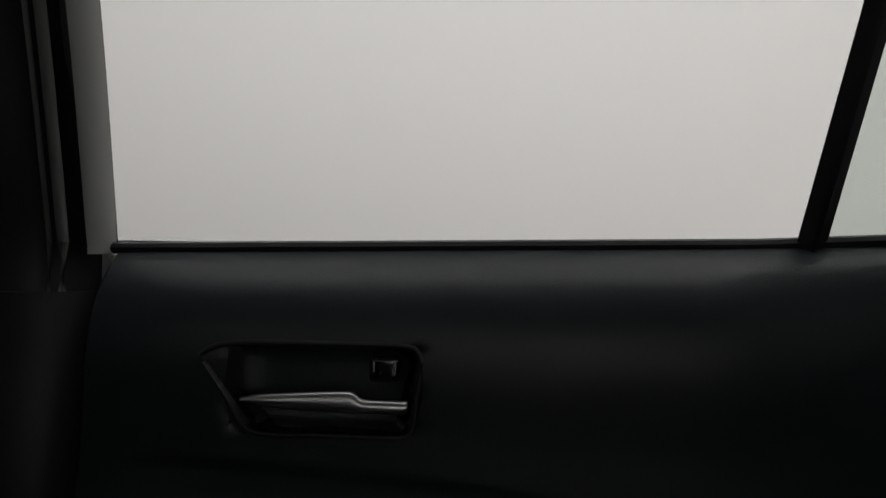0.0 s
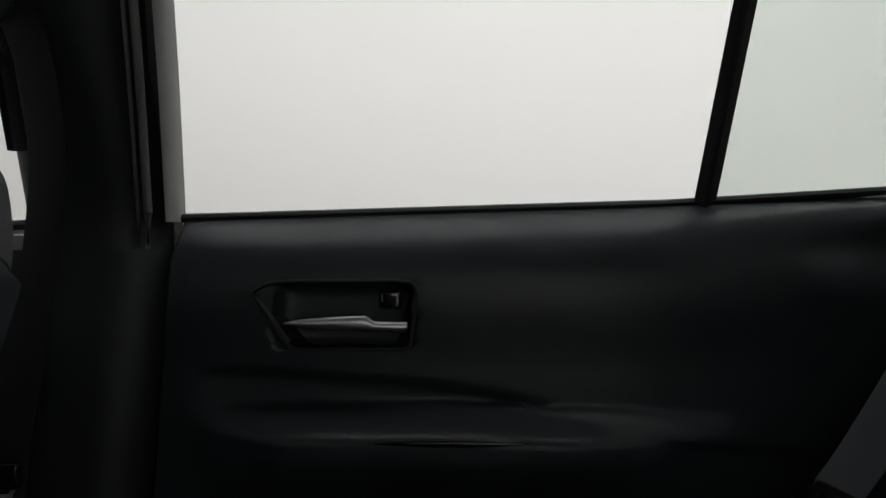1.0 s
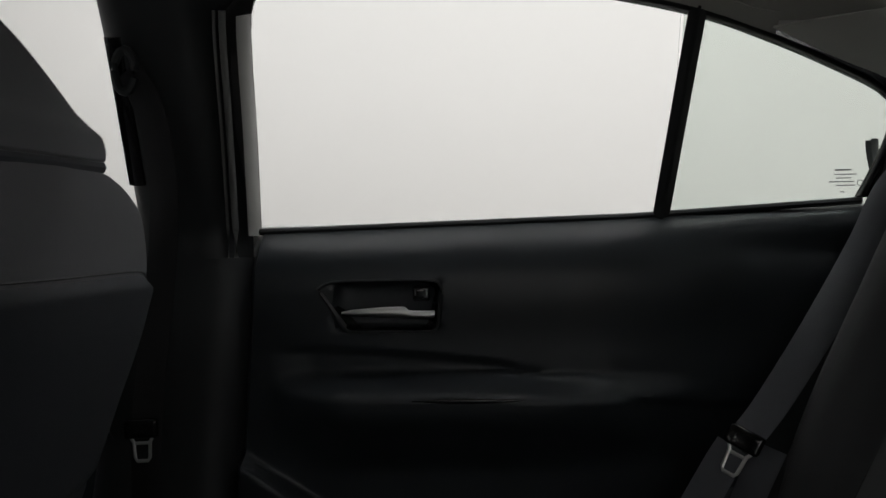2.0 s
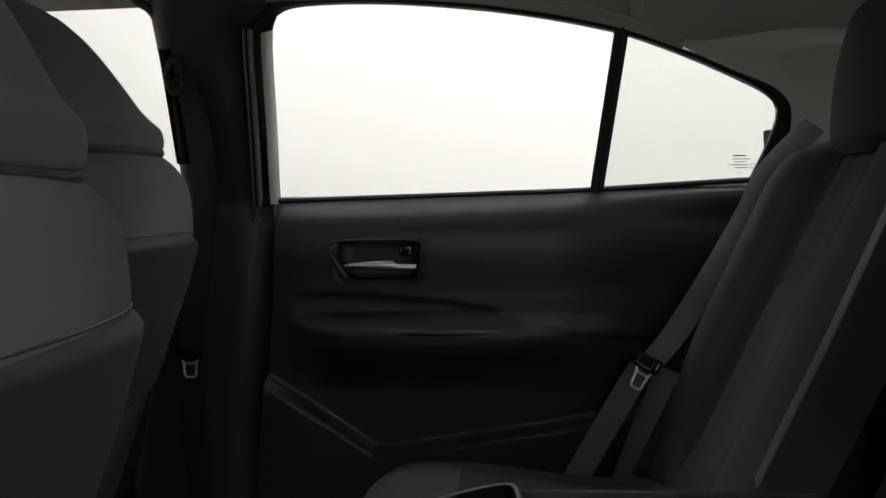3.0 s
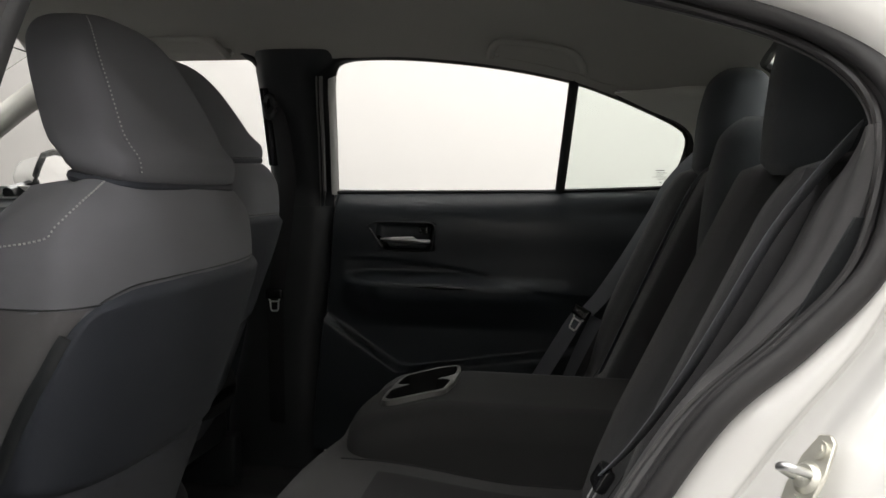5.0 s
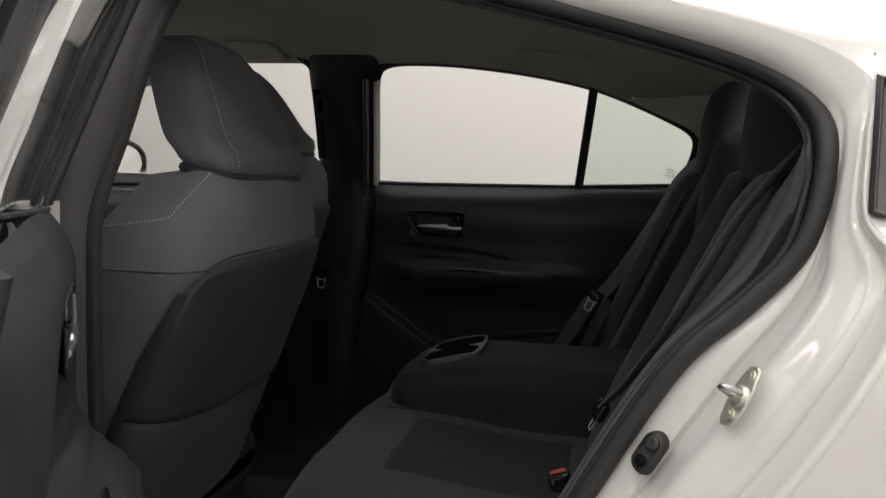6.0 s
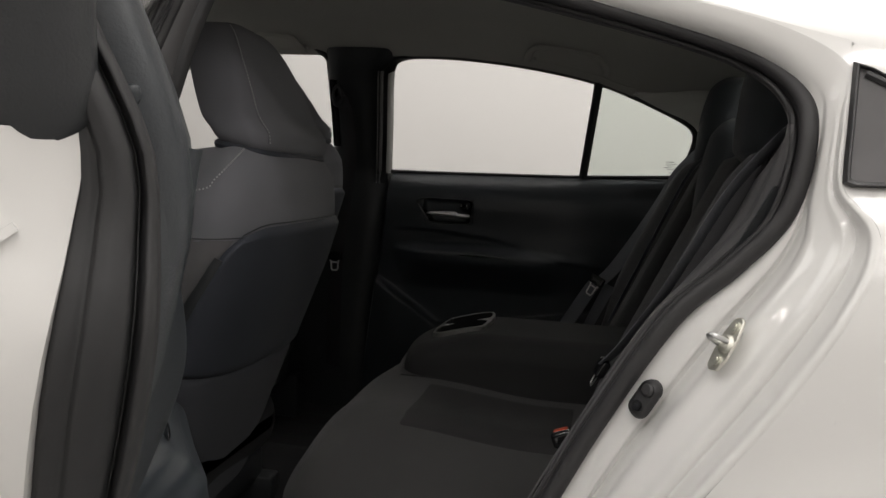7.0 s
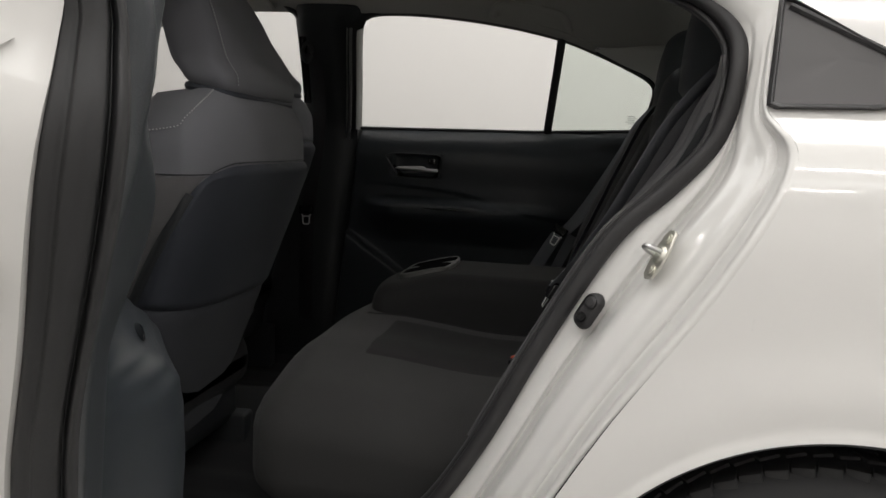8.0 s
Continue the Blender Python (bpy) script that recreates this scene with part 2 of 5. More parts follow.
# ---- the booth ----
def booth():
    f = bmesh.new()
    rbox((14, 14, 0.2), 0.01, 2, 1, lambda p: p + Vector((0.3, 0, GROUND - 0.1)), f)
    tagged(part("floor", f, FLOOR), "grey epoxy floor of a white photo booth", "floor", kind="structure")
    for name, size, at in (("wall_north", (14, 0.2, 4.0), (0.3, 4.6, 1.9)), ("wall_south", (14, 0.2, 4.0), (0.3, -5.2, 1.9)),
                           ("wall_east", (0.2, 10, 4.0), (6.4, -0.3, 1.9)), ("wall_west", (0.2, 10, 4.0), (-5.8, -0.3, 1.9))):
        w = rbox(size, 0.02, 2, 1, lambda p: p + Vector(at))
        tagged(part(name, w, WALL), "plain white painted booth wall", "wall", kind="structure")
    c = rbox((14, 10.4, 0.2), 0.01, 2, 1, lambda p: p + Vector((0.3, -0.3, 3.8)))
    tagged(part("ceiling", c, WALL), "plain white booth ceiling", "ceiling", kind="structure")


booth()


# ---- the car's shape: x to its rear, y to its right side, z up ----
def smooth(a, b, t):
    t = min(1.0, max(0.0, (t - a) / (b - a)))
    return t * t * (3 - 2 * t)


def steps(t, prof):
    """Smooth value, with no overshoot, of a profile of (place, value) rows in rising order."""
    if t <= prof[0][0]:
        return prof[0][1]
    if t >= prof[-1][0]:
        return prof[-1][1]
    n = len(prof)
    slope = [(prof[i + 1][1] - prof[i][1]) / (prof[i + 1][0] - prof[i][0]) for i in range(n - 1)]

    def tangent(i):
        if i == 0:
            return slope[0]
        if i == n - 1:
            return slope[-1]
        a, b = slope[i - 1], slope[i]
        return 0.0 if a * b <= 0 else 2 * a * b / (a + b)

    for i in range(n - 1):
        if t <= prof[i + 1][0]:
            h = prof[i + 1][0] - prof[i][0]
            f = (t - prof[i][0]) / h
            m0, m1 = tangent(i) * h, tangent(i + 1) * h
            y0, y1 = prof[i][1], prof[i + 1][1]
            return y0 + f * m0 + f * f * (3 * (y1 - y0) - 2 * m0 - m1) + f ** 3 * (2 * (y0 - y1) + m0 + m1)


def soft_steps(t, prof):
    """The same with rounded corners."""
    if t <= prof[0][0]:
        return prof[0][1]
    for (z0, y0), (z1, y1) in zip(prof, prof[1:]):
        if t <= z1:
            return lerp(y0, y1, smooth(z0, z1, t))
    return prof[-1][1]


def side_y(x, z):
    """Half width of the body's skin at height z, at station x."""
    y = steps(z, [(0.15, 0.80), (0.25, 0.855), (0.45, 0.880), (0.65, 0.882), (0.80, 0.872), (0.88, 0.852), (0.935, 0.815), (0.975, 0.765),
                  (1.05, 0.728), (1.15, 0.678), (1.25, 0.622), (1.33, 0.57), (1.40, 0.40)])
    if x > 1.0:
        y -= 0.07 * (x - 1.0) ** 2
    if x < -0.6:
        y -= 0.05 * (x + 0.6) ** 2
    return y


def glass_y(x, z):
    """Half width of the rear door's glass."""
    return 0.747 - 0.40 * max(0.0, z - 0.955) - 0.06 * max(0, x - 0.5) ** 2 - 0.20 * max(0.0, z - 1.13) ** 2


GLASS_LINE = [(0.0, 0.955), (0.012, 1.08), (0.022, 1.20), (0.032, 1.25), (0.062, 1.275), (0.18, 1.279), (0.32, 1.270), (0.47, 1.251),
              (0.612, 1.222), (0.72, 1.185), (0.82, 1.142), (0.868, 1.117), (0.886, 1.095), (0.884, 1.06), (0.87, 1.015), (0.857, 0.982)]
OPENING = [(-0.060, 0.72, 0.34), (-0.058, 0.735, 0.60), (-0.055, 0.742, 0.90), (-0.032, 0.70, 1.05), (-0.002, 0.645, 1.20), (0.045, 0.605, 1.262),
           (0.18, 0.592, 1.276), (0.38, 0.597, 1.252), (0.543, 0.602, 1.219), (0.729, 0.612, 1.170), (0.838, 0.632, 1.13), (0.891, 0.662, 1.085),
           (0.901, 0.69, 1.03), (0.882, 0.705, 0.94), (0.829, 0.705, 0.872), (0.759, 0.705, 0.80), (0.674, 0.71, 0.655), (0.594, 0.72, 0.50),
           (0.512, 0.72, 0.38), (0.42, 0.72, 0.32), (0.2, 0.72, 0.31)]
# the outer edge of its shut face on the skin, (x, z), point for point
OUTER = [(-0.095, 0.27), (-0.095, 0.60), (-0.095, 0.90), (-0.087, 1.05), (-0.066, 1.21), (0.0, 1.298), (0.18, 1.314), (0.385, 1.286), (0.552, 1.250),
         (0.742, 1.201), (0.872, 1.160), (0.940, 1.112), (0.932, 1.05), (0.927, 0.974), (0.953, 0.912), (0.883, 0.775), (0.767, 0.607), (0.682, 0.465), (0.61, 0.34), (0.46, 0.24), (0.2, 0.22)]


def looped(pts, n):
    m = len(pts)
    src = [Vector(pts[(k - 1) % m]) for k in range(m + 4)]
    out = []
    for k in range(m):
        p = src[k:k + 4]
        for j in range(n):
            f = j / n
            out.append(0.5 * (2 * p[1] + (p[2] - p[0]) * f + (2 * p[0] - 5 * p[1] + 4 * p[2] - p[3]) * f * f + (3 * p[1] - p[0] - 3 * p[2] + p[3]) * f ** 3))
    return out


RING = looped(OPENING, 8)
LIP = [tuple(p) for p in looped(OUTER, 8)]


NOTCH = sorted((z, x - 0.0005) for x, z in LIP[8 * 13:8 * 15 + 1])


def roof_edge(x):
    return steps(x, [(-0.9, 1.26), (-0.4, 1.308), (0.2, 1.314), (0.4, 1.285), (0.55, 1.252), (0.73, 1.205), (0.9, 1.155), (1.1, 1.10), (1.4, 1.0)])


def roof_mid(x):
    return 1.43 - 0.06 * max(0, x - 0.35) ** 2 - 0.06 * max(0, -0.3 - x) ** 2 - 0.055 * smooth(0.55, 1.05, x)


def lining_edge(x):
    return steps(x, [(-0.9, 1.26), (-0.4, 1.298), (0.1, 1.298), (0.32, 1.289), (0.47, 1.27), (0.612, 1.241), (0.72, 1.209), (0.92, 1.203), (1.02, 1.19)])


def lining_half(x):
    return steps(x, [(-0.9, 0.62), (-0.4, 0.595), (0.1, 0.585), (0.47, 0.598), (0.60, 0.612), (0.72, 0.632), (0.92, 0.57), (1.02, 0.50)])


def bench_front(z):
    """Where the rear bench's back has its front, at height z."""
    return 0.672 + 0.46 * (z - 0.55)


def sedan():
    car = thing("sedan", "pearl white sedan with a black and grey cabin", "car", (0.3, 0, GROUND))
    off = Matrix.Translation((-0.3, 0, -GROUND))

    def put(name, bm, mat, label="", sharp=40.0):
        return part(name, moved(bm, off), mat, car, label, sharp)

    def roof(u, v):
        x = lerp(-0.78, 1.02, u)
        q = lerp(-1, 1, v)
        e = roof_edge(x)
        return Vector((x, q * side_y(x, e), lerp(e, roof_mid(x), 1 - abs(q) ** 4.5)))

    put("roof", thick(sheet(roof, 40, 31), 0.003), PAINT)

    def lining(u, v):
        x = lerp(-0.75, 1.0, u)
        q = lerp(-1, 1, v)
        e = lining_edge(x)
        return Vector((x, q * lining_half(x), lerp(e, roof_mid(x) - 0.055 - 0.03 * smooth(0.6, 1.0, x), 1 - abs(q) ** 5.0)))

    put("headliner", thick(sheet(lining, 44, 41), 0.005), HEADLINER, "warm grey woven headliner")
    cx, cz, R = 1.035, 0.255, 0.357
    n = len(RING)
    rear = LIP[8 * 11:8 * 19][::-1]
    bound = [(0.46, 0.22)] + rear + [(0.943, roof_edge(0.943)), (1.0, roof_edge(1.0)), (1.1, 1.11), (1.25, 1.05), (1.4, 1.0), (1.62, 0.97), (2.0, 0.95), (2.06, 0.6), (2.0, 0.3), (1.5, 0.22), (1.38, 0.2)]

    edge_len = [0.0]
    for (x0, z0), (x1, z1) in zip(bound, bound[1:]):
        edge_len.append(edge_len[-1] + math.hypot(x1 - x0, z1 - z0))
    split = next(d for d, p in zip(edge_len, bound) if p[0] >= 1.0)

    def on_bound(d):
        for k in range(len(bound) - 1):
            if d <= edge_len[k + 1] or k == len(bound) - 2:
                f = (d - edge_len[k]) / max(1e-9, edge_len[k + 1] - edge_len[k])
                return lerp(bound[k][0], bound[k + 1][0], f), lerp(bound[k][1], bound[k + 1][1], f)

    for s in (-1, 1):
        def quarter(u, v):
            d = lerp(0, split, u / 0.6) if u < 0.6 else lerp(split, edge_len[-1], (u - 0.6) / 0.4)
            phi = radians(steps(u, [(0.0, 172.0), (0.3, 140.0), (0.6, 88.0), (1.0, -6.0)]))
            bx, bz = on_bound(d)
            x, z = lerp(cx + R * math.cos(phi), bx, v ** 1.4), lerp(cz + R * math.sin(phi), bz, v ** 1.4)
            if NOTCH[0][0] < z < 0.974:
                x = max(x, steps(z, NOTCH))
            r = math.hypot(x - cx, z - cz)
            flare = 0.010 * (1 - smooth(0.03, 0.12, r - R)) + 0.004 * (1 - smooth(0, 0.015, r - R))
            return Vector((x, s * (side_y(x, z) + flare * smooth(0.2, 0.4, z)), z))

        put("quarter_panel", sheet(quarter, 220, 44), PAINT)
        low = LIP[8 * 9:8 * 11 + 1]
        high = [(lerp(0.742, 0.943, i / 16), roof_edge(lerp(0.742, 0.943, i / 16)) + 0.003) for i in range(17)]
        put("pillar_panel", band([Vector((x, s * side_y(x, z), z)) for x, z in low], [Vector((x, s * side_y(x, z), z)) for x, z in high], None, 4), PAINT)
        put("wheel_well", thick(sheet(lambda u, v: Vector((cx + (R - 0.002) * math.cos(u * math.pi), s * lerp(0.885, 0.55, v), cz + (R - 0.002) * math.sin(u * math.pi))), 40, 4), 0.004), PLASTIC)
        wheel(car, cx, s, cz)
        wheel(car, cx - 2.7, s, cz)
        # rear pillar lining between the side window and the rear window
        w0 = [(0.715, 0.632, 1.200), (0.80, 0.645, 1.161), (0.868, 0.655, 1.133), (0.902, 0.664, 1.10), (0.908, 0.684, 1.05), (0.90, 0.70, 1.0), (0.89, 0.71, 0.93)]
        w1 = [(0.93, 0.565, 1.204), (1.02, 0.51, 1.19), (1.07, 0.485, 1.20), (1.14, 0.49, 1.15), (1.22, 0.50, 1.09), (1.3, 0.51, 1.02), (1.4, 0.53, 0.93)]
        a = [Vector((p.x, s * (p.y - (0.022 if s < 0 else 0.0)), p.z)) for p in along([Vector(q) for q in w0], 30)]
        b = [Vector((p.x, s * p.y, p.z)) for p in along([Vector(q) for q in w1], 30)]
        put("rear_pillar_trim", thick(band(a, b, lambda i, v, p: p + Vector((0, -s * 0.025 * math.sin(v * math.pi), 0)), 14), 0.004), PILLAR_GREY, "warm grey plastic pillar trim")
        # lower rear pillar beside the bench
        put("bench_side_trim", thick(sheet(lambda u, v: Vector((lerp(0.86, 1.2, u) - 0.5 * (0.95 - lerp(0.3, 0.97, v)) * (1 - u), s * lerp(0.69, 0.60, u), lerp(0.3, 0.97, v))), 8, 20), 0.004), PLASTIC)
        if s < 0:
            def flank(u, v):
                z = lerp(0.50, 1.045, u)
                a = Vector((bench_front(z) + 0.004 + 0.03 * smooth(0.97, 1.045, z), 0.578 - 0.02 * smooth(0.95, 1.045, z), z))
                b = Vector((steps(z, [(0.50, 0.577), (0.655, 0.657), (0.80, 0.742), (0.872, 0.812), (0.94, 0.866), (1.03, 0.886), (1.045, 0.886)]), 0.684, z))
                p = a.lerp(b, v) + Vector((-0.010 * math.sin(v * math.pi) - 0.0035 * math.sin(v * 3 * math.pi) ** 2, 0, 0))
                return Vector((p.x, -p.y, p.z))
            put("bench_side_bolster", thick(sheet(flank, 40, 26), 0.003), GREY_TRIM, "grey ribbed trim beside the bench")
        # centre pillar
        centre_pillar(put, s)
        # front pillar lining
        pts = along([Vector((-0.50, s * 0.60, 1.285)), Vector((-0.75, s * 0.625, 1.225)), Vector((-1.0, s * 0.66, 1.08)), Vector((-1.2, s * 0.69, 0.93))], 14)
        put("front_pillar_trim", tube(pts, 0.034, 10), PILLAR_GREY)
        # rail over the doors
        xs = [lerp(-0.55, 0.72, i / 40) for i in range(41)]
        lo = [Vector((x, s * (glass_y(x, steps(x, [(-0.5, 1.282), (0.05, 1.285), (0.18, 1.287), (0.32, 1.278), (0.47, 1.259), (0.612, 1.230), (0.72, 1.193)])) - 0.006), steps(x, [(-0.5, 1.282), (0.05, 1.285), (0.18, 1.287), (0.32, 1.278), (0.47, 1.259), (0.612, 1.230), (0.72, 1.193)]))) for x in xs]
        hi = [Vector((x, s * (lining_half(x) - 0.012), lining_edge(x) + 0.006)) for x in xs]
        if s > 0:
            put("side_rail_trim", thick(band(lo, hi, None, 5), 0.003), HEADLINER)
        # lower front side of the body, outside the doors
        put("front_fender", thick(sheet(lambda u, v: Vector((lerp(-1.05, -1.9, u), s * side_y(lerp(-1.05, -1.9, u), lerp(0.25, 0.93, v)), lerp(0.25, 0.93 - 0.1 * u, v))), 12, 14), 0.003), PAINT)
        put("sill", rbox((2.1, 0.11, 0.16), 0.03, 10, 3, lambda p: p + Vector((-0.32, s * 0.82, 0.11))), PAINT)
        if s > 0:
            put("sill_trim", rbox((2.0, 0.05, 0.16), 0.015, 8, 3, lambda p: p + Vector((-0.32, 0.755, 0.235))), PLASTIC, "black sill cover")
        if s < 0:
            op = [Vector((p.x, -p.y, p.z)) for p in RING]
            lip = [Vector((x, -side_y(x, z), z)) for x, z in LIP]
            put("door_jamb", jamb(op, lip), PAINT, "glossy white door jamb")
            seal = bmesh.new()
            tube([p + Vector((0, -0.008, 0)) for p in op], 0.0115, 12, True, seal, 0.9, (0, 1, 0))
            lips = [p.lerp(Vector((0.42, p.y, 0.85)), 0.030) + Vector((0, 0.006, 0)) for p in op]
            tube(lips, 0.0045, 8, True, seal)
            put("door_seal", seal, SEAL, "black rubber door seal")
            inner = [Vector((p.x, p.y, p.z)) for p in op]
            ctr = Vector((0.42, 0, 0.85))
            inn = []
            for p in op:
                d = Vector((ctr.x - p.x, 0, ctr.z - p.z)).normalized()
                k = 0.017
                inn.append(p + d * k + Vector((0, 0.022, 0)))
            put("seal_trim", thick(band(inner, inn, lambda i, v, p: p + Vector((0, -0.005 * math.sin(v * math.tau), 0)), 8, True), 0.003), GREY_TRIM)
    # floor, tunnel, heel board, shelf, rear window, front glass and dashboard
    def carpet(u, v):
        x, y = lerp(-1.35, 0.62, u), lerp(-0.73, 0.76, v)
        z = 0.20 + 0.10 * math.exp(-(y / 0.13) ** 2) + 0.20 * smooth(-1.1, -1.35, x) + 0.12 * smooth(0.35, 0.6, x)
        return Vector((x, y, z + 0.004 * math.sin(y * 60)))

    put("carpet", thick(sheet(carpet, 50, 60), 0.01), CARPET, "black floor carpet")
    put("parcel_shelf", thick(sheet(lambda u, v: Vector((lerp(0.95, 1.42, u), lerp(-0.62, 0.62, v), 0.945 + 0.012 * math.sin(v * math.pi))), 8, 12), 0.012), CARPET)

    def backlight(u, v):
        x = lerp(1.0, 1.44, v)
        q = lerp(-1, 1, u)
        half = lerp(0.475, 0.55, v)
        return Vector((x + 0.02 * q * q, q * half, lerp(lerp(1.272, 0.99, v), lerp(1.250, 0.955, v), abs(q) ** 2.2)))

    for s in (-1, 1):
        outer, inner = [], []
        for k in range(25):
            x = lerp(0.93, 1.42, k / 24)
            e = steps(x, [(0.90, roof_edge(0.90)), (1.0, roof_edge(1.0)), (1.1, 1.11), (1.25, 1.05), (1.4, 1.0), (1.42, 0.996)]) - 0.001
            outer.append(Vector((x, s * (side_y(x, e) - 0.001), e)))
            if x < 1.01:
                inner.append(Vector((x, s * 0.485, lerp(roof_mid(x) - 0.075, 1.262, smooth(0.93, 1.01, x)))))
            else:
                b = backlight(0 if s < 0 else 1, (x - 1.0) / 0.44)
                inner.append(b + Vector((0.0, -s * 0.006, 0.004)))
        put("pillar_panel", thick(band(outer, inner, lambda i, v, p: p + Vector((0, s * 0.012 * math.sin(v * math.pi), 0.024 * math.sin(v * math.pi))), 10), 0.002), PAINT)
    g = put("rear_window", thick(sheet(backlight, 24, 16), 0.003), TINTED)
    g.visible_shadow = False
    put("rear_window_seal", tube([backlight(u, v) + Vector((0, 0, -0.006)) for u, v in [(i / 20, 0) for i in range(21)] + [(1, i / 14) for i in range(1, 15)] + [(1 - i / 20, 1) for i in range(1, 21)] + [(0, 1 - i / 14) for i in range(1, 14)]], 0.011, 6, True), RUBBER)
    wires = bmesh.new()
    for k in range(1, 13):
        tube([backlight(i / 20, k / 13) + Vector((0, 0, -0.004)) for i in range(1, 20)], 0.0006, 4, False, wires)
    put("heater_wires", wires, THREAD)["kind"] = "stuff"

    def screen(u, v):
        x = lerp(-0.76, -1.5, v)
        q = lerp(-1, 1, u)
        return Vector((x - 0.08 * (1 - q * q), q * lerp(0.56, 0.68, v), lerp(1.35, 0.95, v) - 0.05 * q * q * (1 - v)))

    g = put("windscreen", thick(sheet(screen, 20, 14), 0.004), GLASS)
    g.visible_shadow = False
    put("dashboard", rbox((0.55, 1.36, 0.36), 0.08, 12, 4, lambda p: p + Vector((-1.18, 0, 0.74 + 0.03 * (p.y < -0.1)))), SOFT, "black dashboard")
    put("bulkhead", rbox((0.05, 1.4, 0.75), 0.02, 4, 2, lambda p: p + Vector((-1.46, 0, 0.55))), PLASTIC)
    put("bonnet", thick(sheet(lambda u, v: Vector((lerp(-1.45, -2.3, u), lerp(-0.8, 0.8, v) * (1 - 0.1 * u), lerp(0.95, 0.72, u * u) - 0.05 * lerp(-1, 1, v) ** 4)), 14, 14), 0.003), PAINT)
    put("boot_lid", thick(sheet(lambda u, v: Vector((lerp(1.42, 2.0, u), lerp(-0.7, 0.7, v), lerp(0.965, 0.99, u))), 6, 10), 0.003), PAINT)
    put("tail", thick(sheet(lambda u, v: Vector((lerp(2.0, 2.06, math.sin(v * 3)), lerp(-0.8, 0.8, u), lerp(0.99, 0.25, v))), 10, 12), 0.003), PAINT)
    put("seat_bulkhead", rbox((0.03, 1.3, 0.68), 0.01, 4, 2, lambda p: p + Vector((1.03, 0, 0.6))), CARPET)
    garnish(car, off)
    striker(car, off)
    switch(car, off)
    return car


def wheel(car, cx, s, cz):
    hub = new("wheel")
    hub.parent = car
    hub.location = (cx - 0.3, s * 0.765, cz - GROUND)
    t = bmesh.new()
    R, W = 0.312, 0.2
    prof = [(0.215, -0.095), (0.245, -0.103), (0.285, -0.098), (0.304, -0.086), (R, -0.07), (R + 0.002, 0.0), (R, 0.07), (0.304, 0.086), (0.285, 0.098), (0.245, 0.103), (0.215, 0.095)]
    sheet(lambda u, v: (lambda r, y: Vector((r * math.cos(u * math.tau), y, r * math.sin(u * math.tau))))(*interp(v, [Vector((a, b)) for a, b in prof])), 72, 23, True, t)
    part("tyre", t, TYRE, hub, "black tyre with block tread")
    blocks = bmesh.new()
    for i in range(66):
        a = i / 66 * math.tau
        for j, y in enumerate((-0.072, -0.036, 0.0, 0.036, 0.072)):
            m = Matrix.Rotation(-(a + (0.02 if j % 2 else 0.0)), 4, "Y") @ Matrix.Translation((R - (0.001 if abs(y) < 0.05 else 0.005), y, 0)) @ Matrix.Rotation(0.25 if j % 2 else -0.25, 4, "X")
            rbox((0.012, 0.031, 0.026), 0.002, 1, 1, lambda p: m @ p, blocks)
    part("tread", blocks, TYRE, hub)["kind"] = "stuff"
    rim = bmesh.new()
    sheet(lambda u, v: Vector((lerp(0.216, 0.19, v) * math.cos(u * math.tau), s * lerp(0.095, -0.06, v), lerp(0.216, 0.19, v) * math.sin(u * math.tau))), 48, 6, True, rim)
    for k in range(10):
        m = Matrix.Rotation(k / 10 * math.tau, 4, "Y")
        rbox((0.16, 0.03, 0.03), 0.008, 3, 2, lambda p: m @ (p + Vector((0.12, s * 0.075, 0))), rim)
    rbox((0.1, 0.05, 0.1), 0.02, 3, 3, lambda p: p + Vector((0, s * 0.07, 0)), rim)
    part("rim", rim, CHROME, hub)


def jamb(op, lip):
    """The painted shut face: a flat beside the seal, a round shoulder, a gutter and a folded flange."""
    across = [(0, 0), (0.05, 0.04), (0.36, 0.38), (0.40, 0.415), (0.43, 0.43), (0.47, 0.445), (0.51, 0.465), (0.55, 0.50), (0.60, 0.56), (0.70, 0.68), (0.78, 0.78), (0.83, 0.845), (0.86, 0.875), (0.885, 0.892), (0.91, 0.902), (0.935, 0.912), (0.955, 0.93), (0.98, 0.968), (1.0, 1.0)]
    outward = [(0, 0), (0.05, 0.005), (0.34, 0.140), (0.38, 0.120), (0.42, 0.115), (0.45, 0.175), (0.48, 0.32), (0.51, 0.44), (0.55, 0.505), (0.60, 0.55), (0.70, 0.62), (0.78, 0.690), (0.83, 0.695), (0.86, 0.690), (0.885, 0.735), (0.91, 0.86), (0.935, 0.955), (0.955, 0.995), (0.98, 1.006), (1.0, 1.0)]

    def shape(i, v, p):
        a, b = op[i], lip[i]
        fx, fy = steps(v, across), steps(v, outward)
        k = (1 - smooth(0.98, 1.10, RING[i].z)) * (1 if RING[i].x > 0.45 else 0.35)
        high = smooth(1.0, 1.12, RING[i].z)
        fx, fy = lerp(lerp(v, v ** 1.8, high), fx, k), lerp(lerp(v, 1 - (1 - v) ** 2.4, high), fy, k)
        return Vector((lerp(a.x, b.x, fx), lerp(a.y, b.y, fy), lerp(a.z, b.z, fx)))
    bm = bmesh.new()
    return band(op, lip, shape, 96, True, bm)


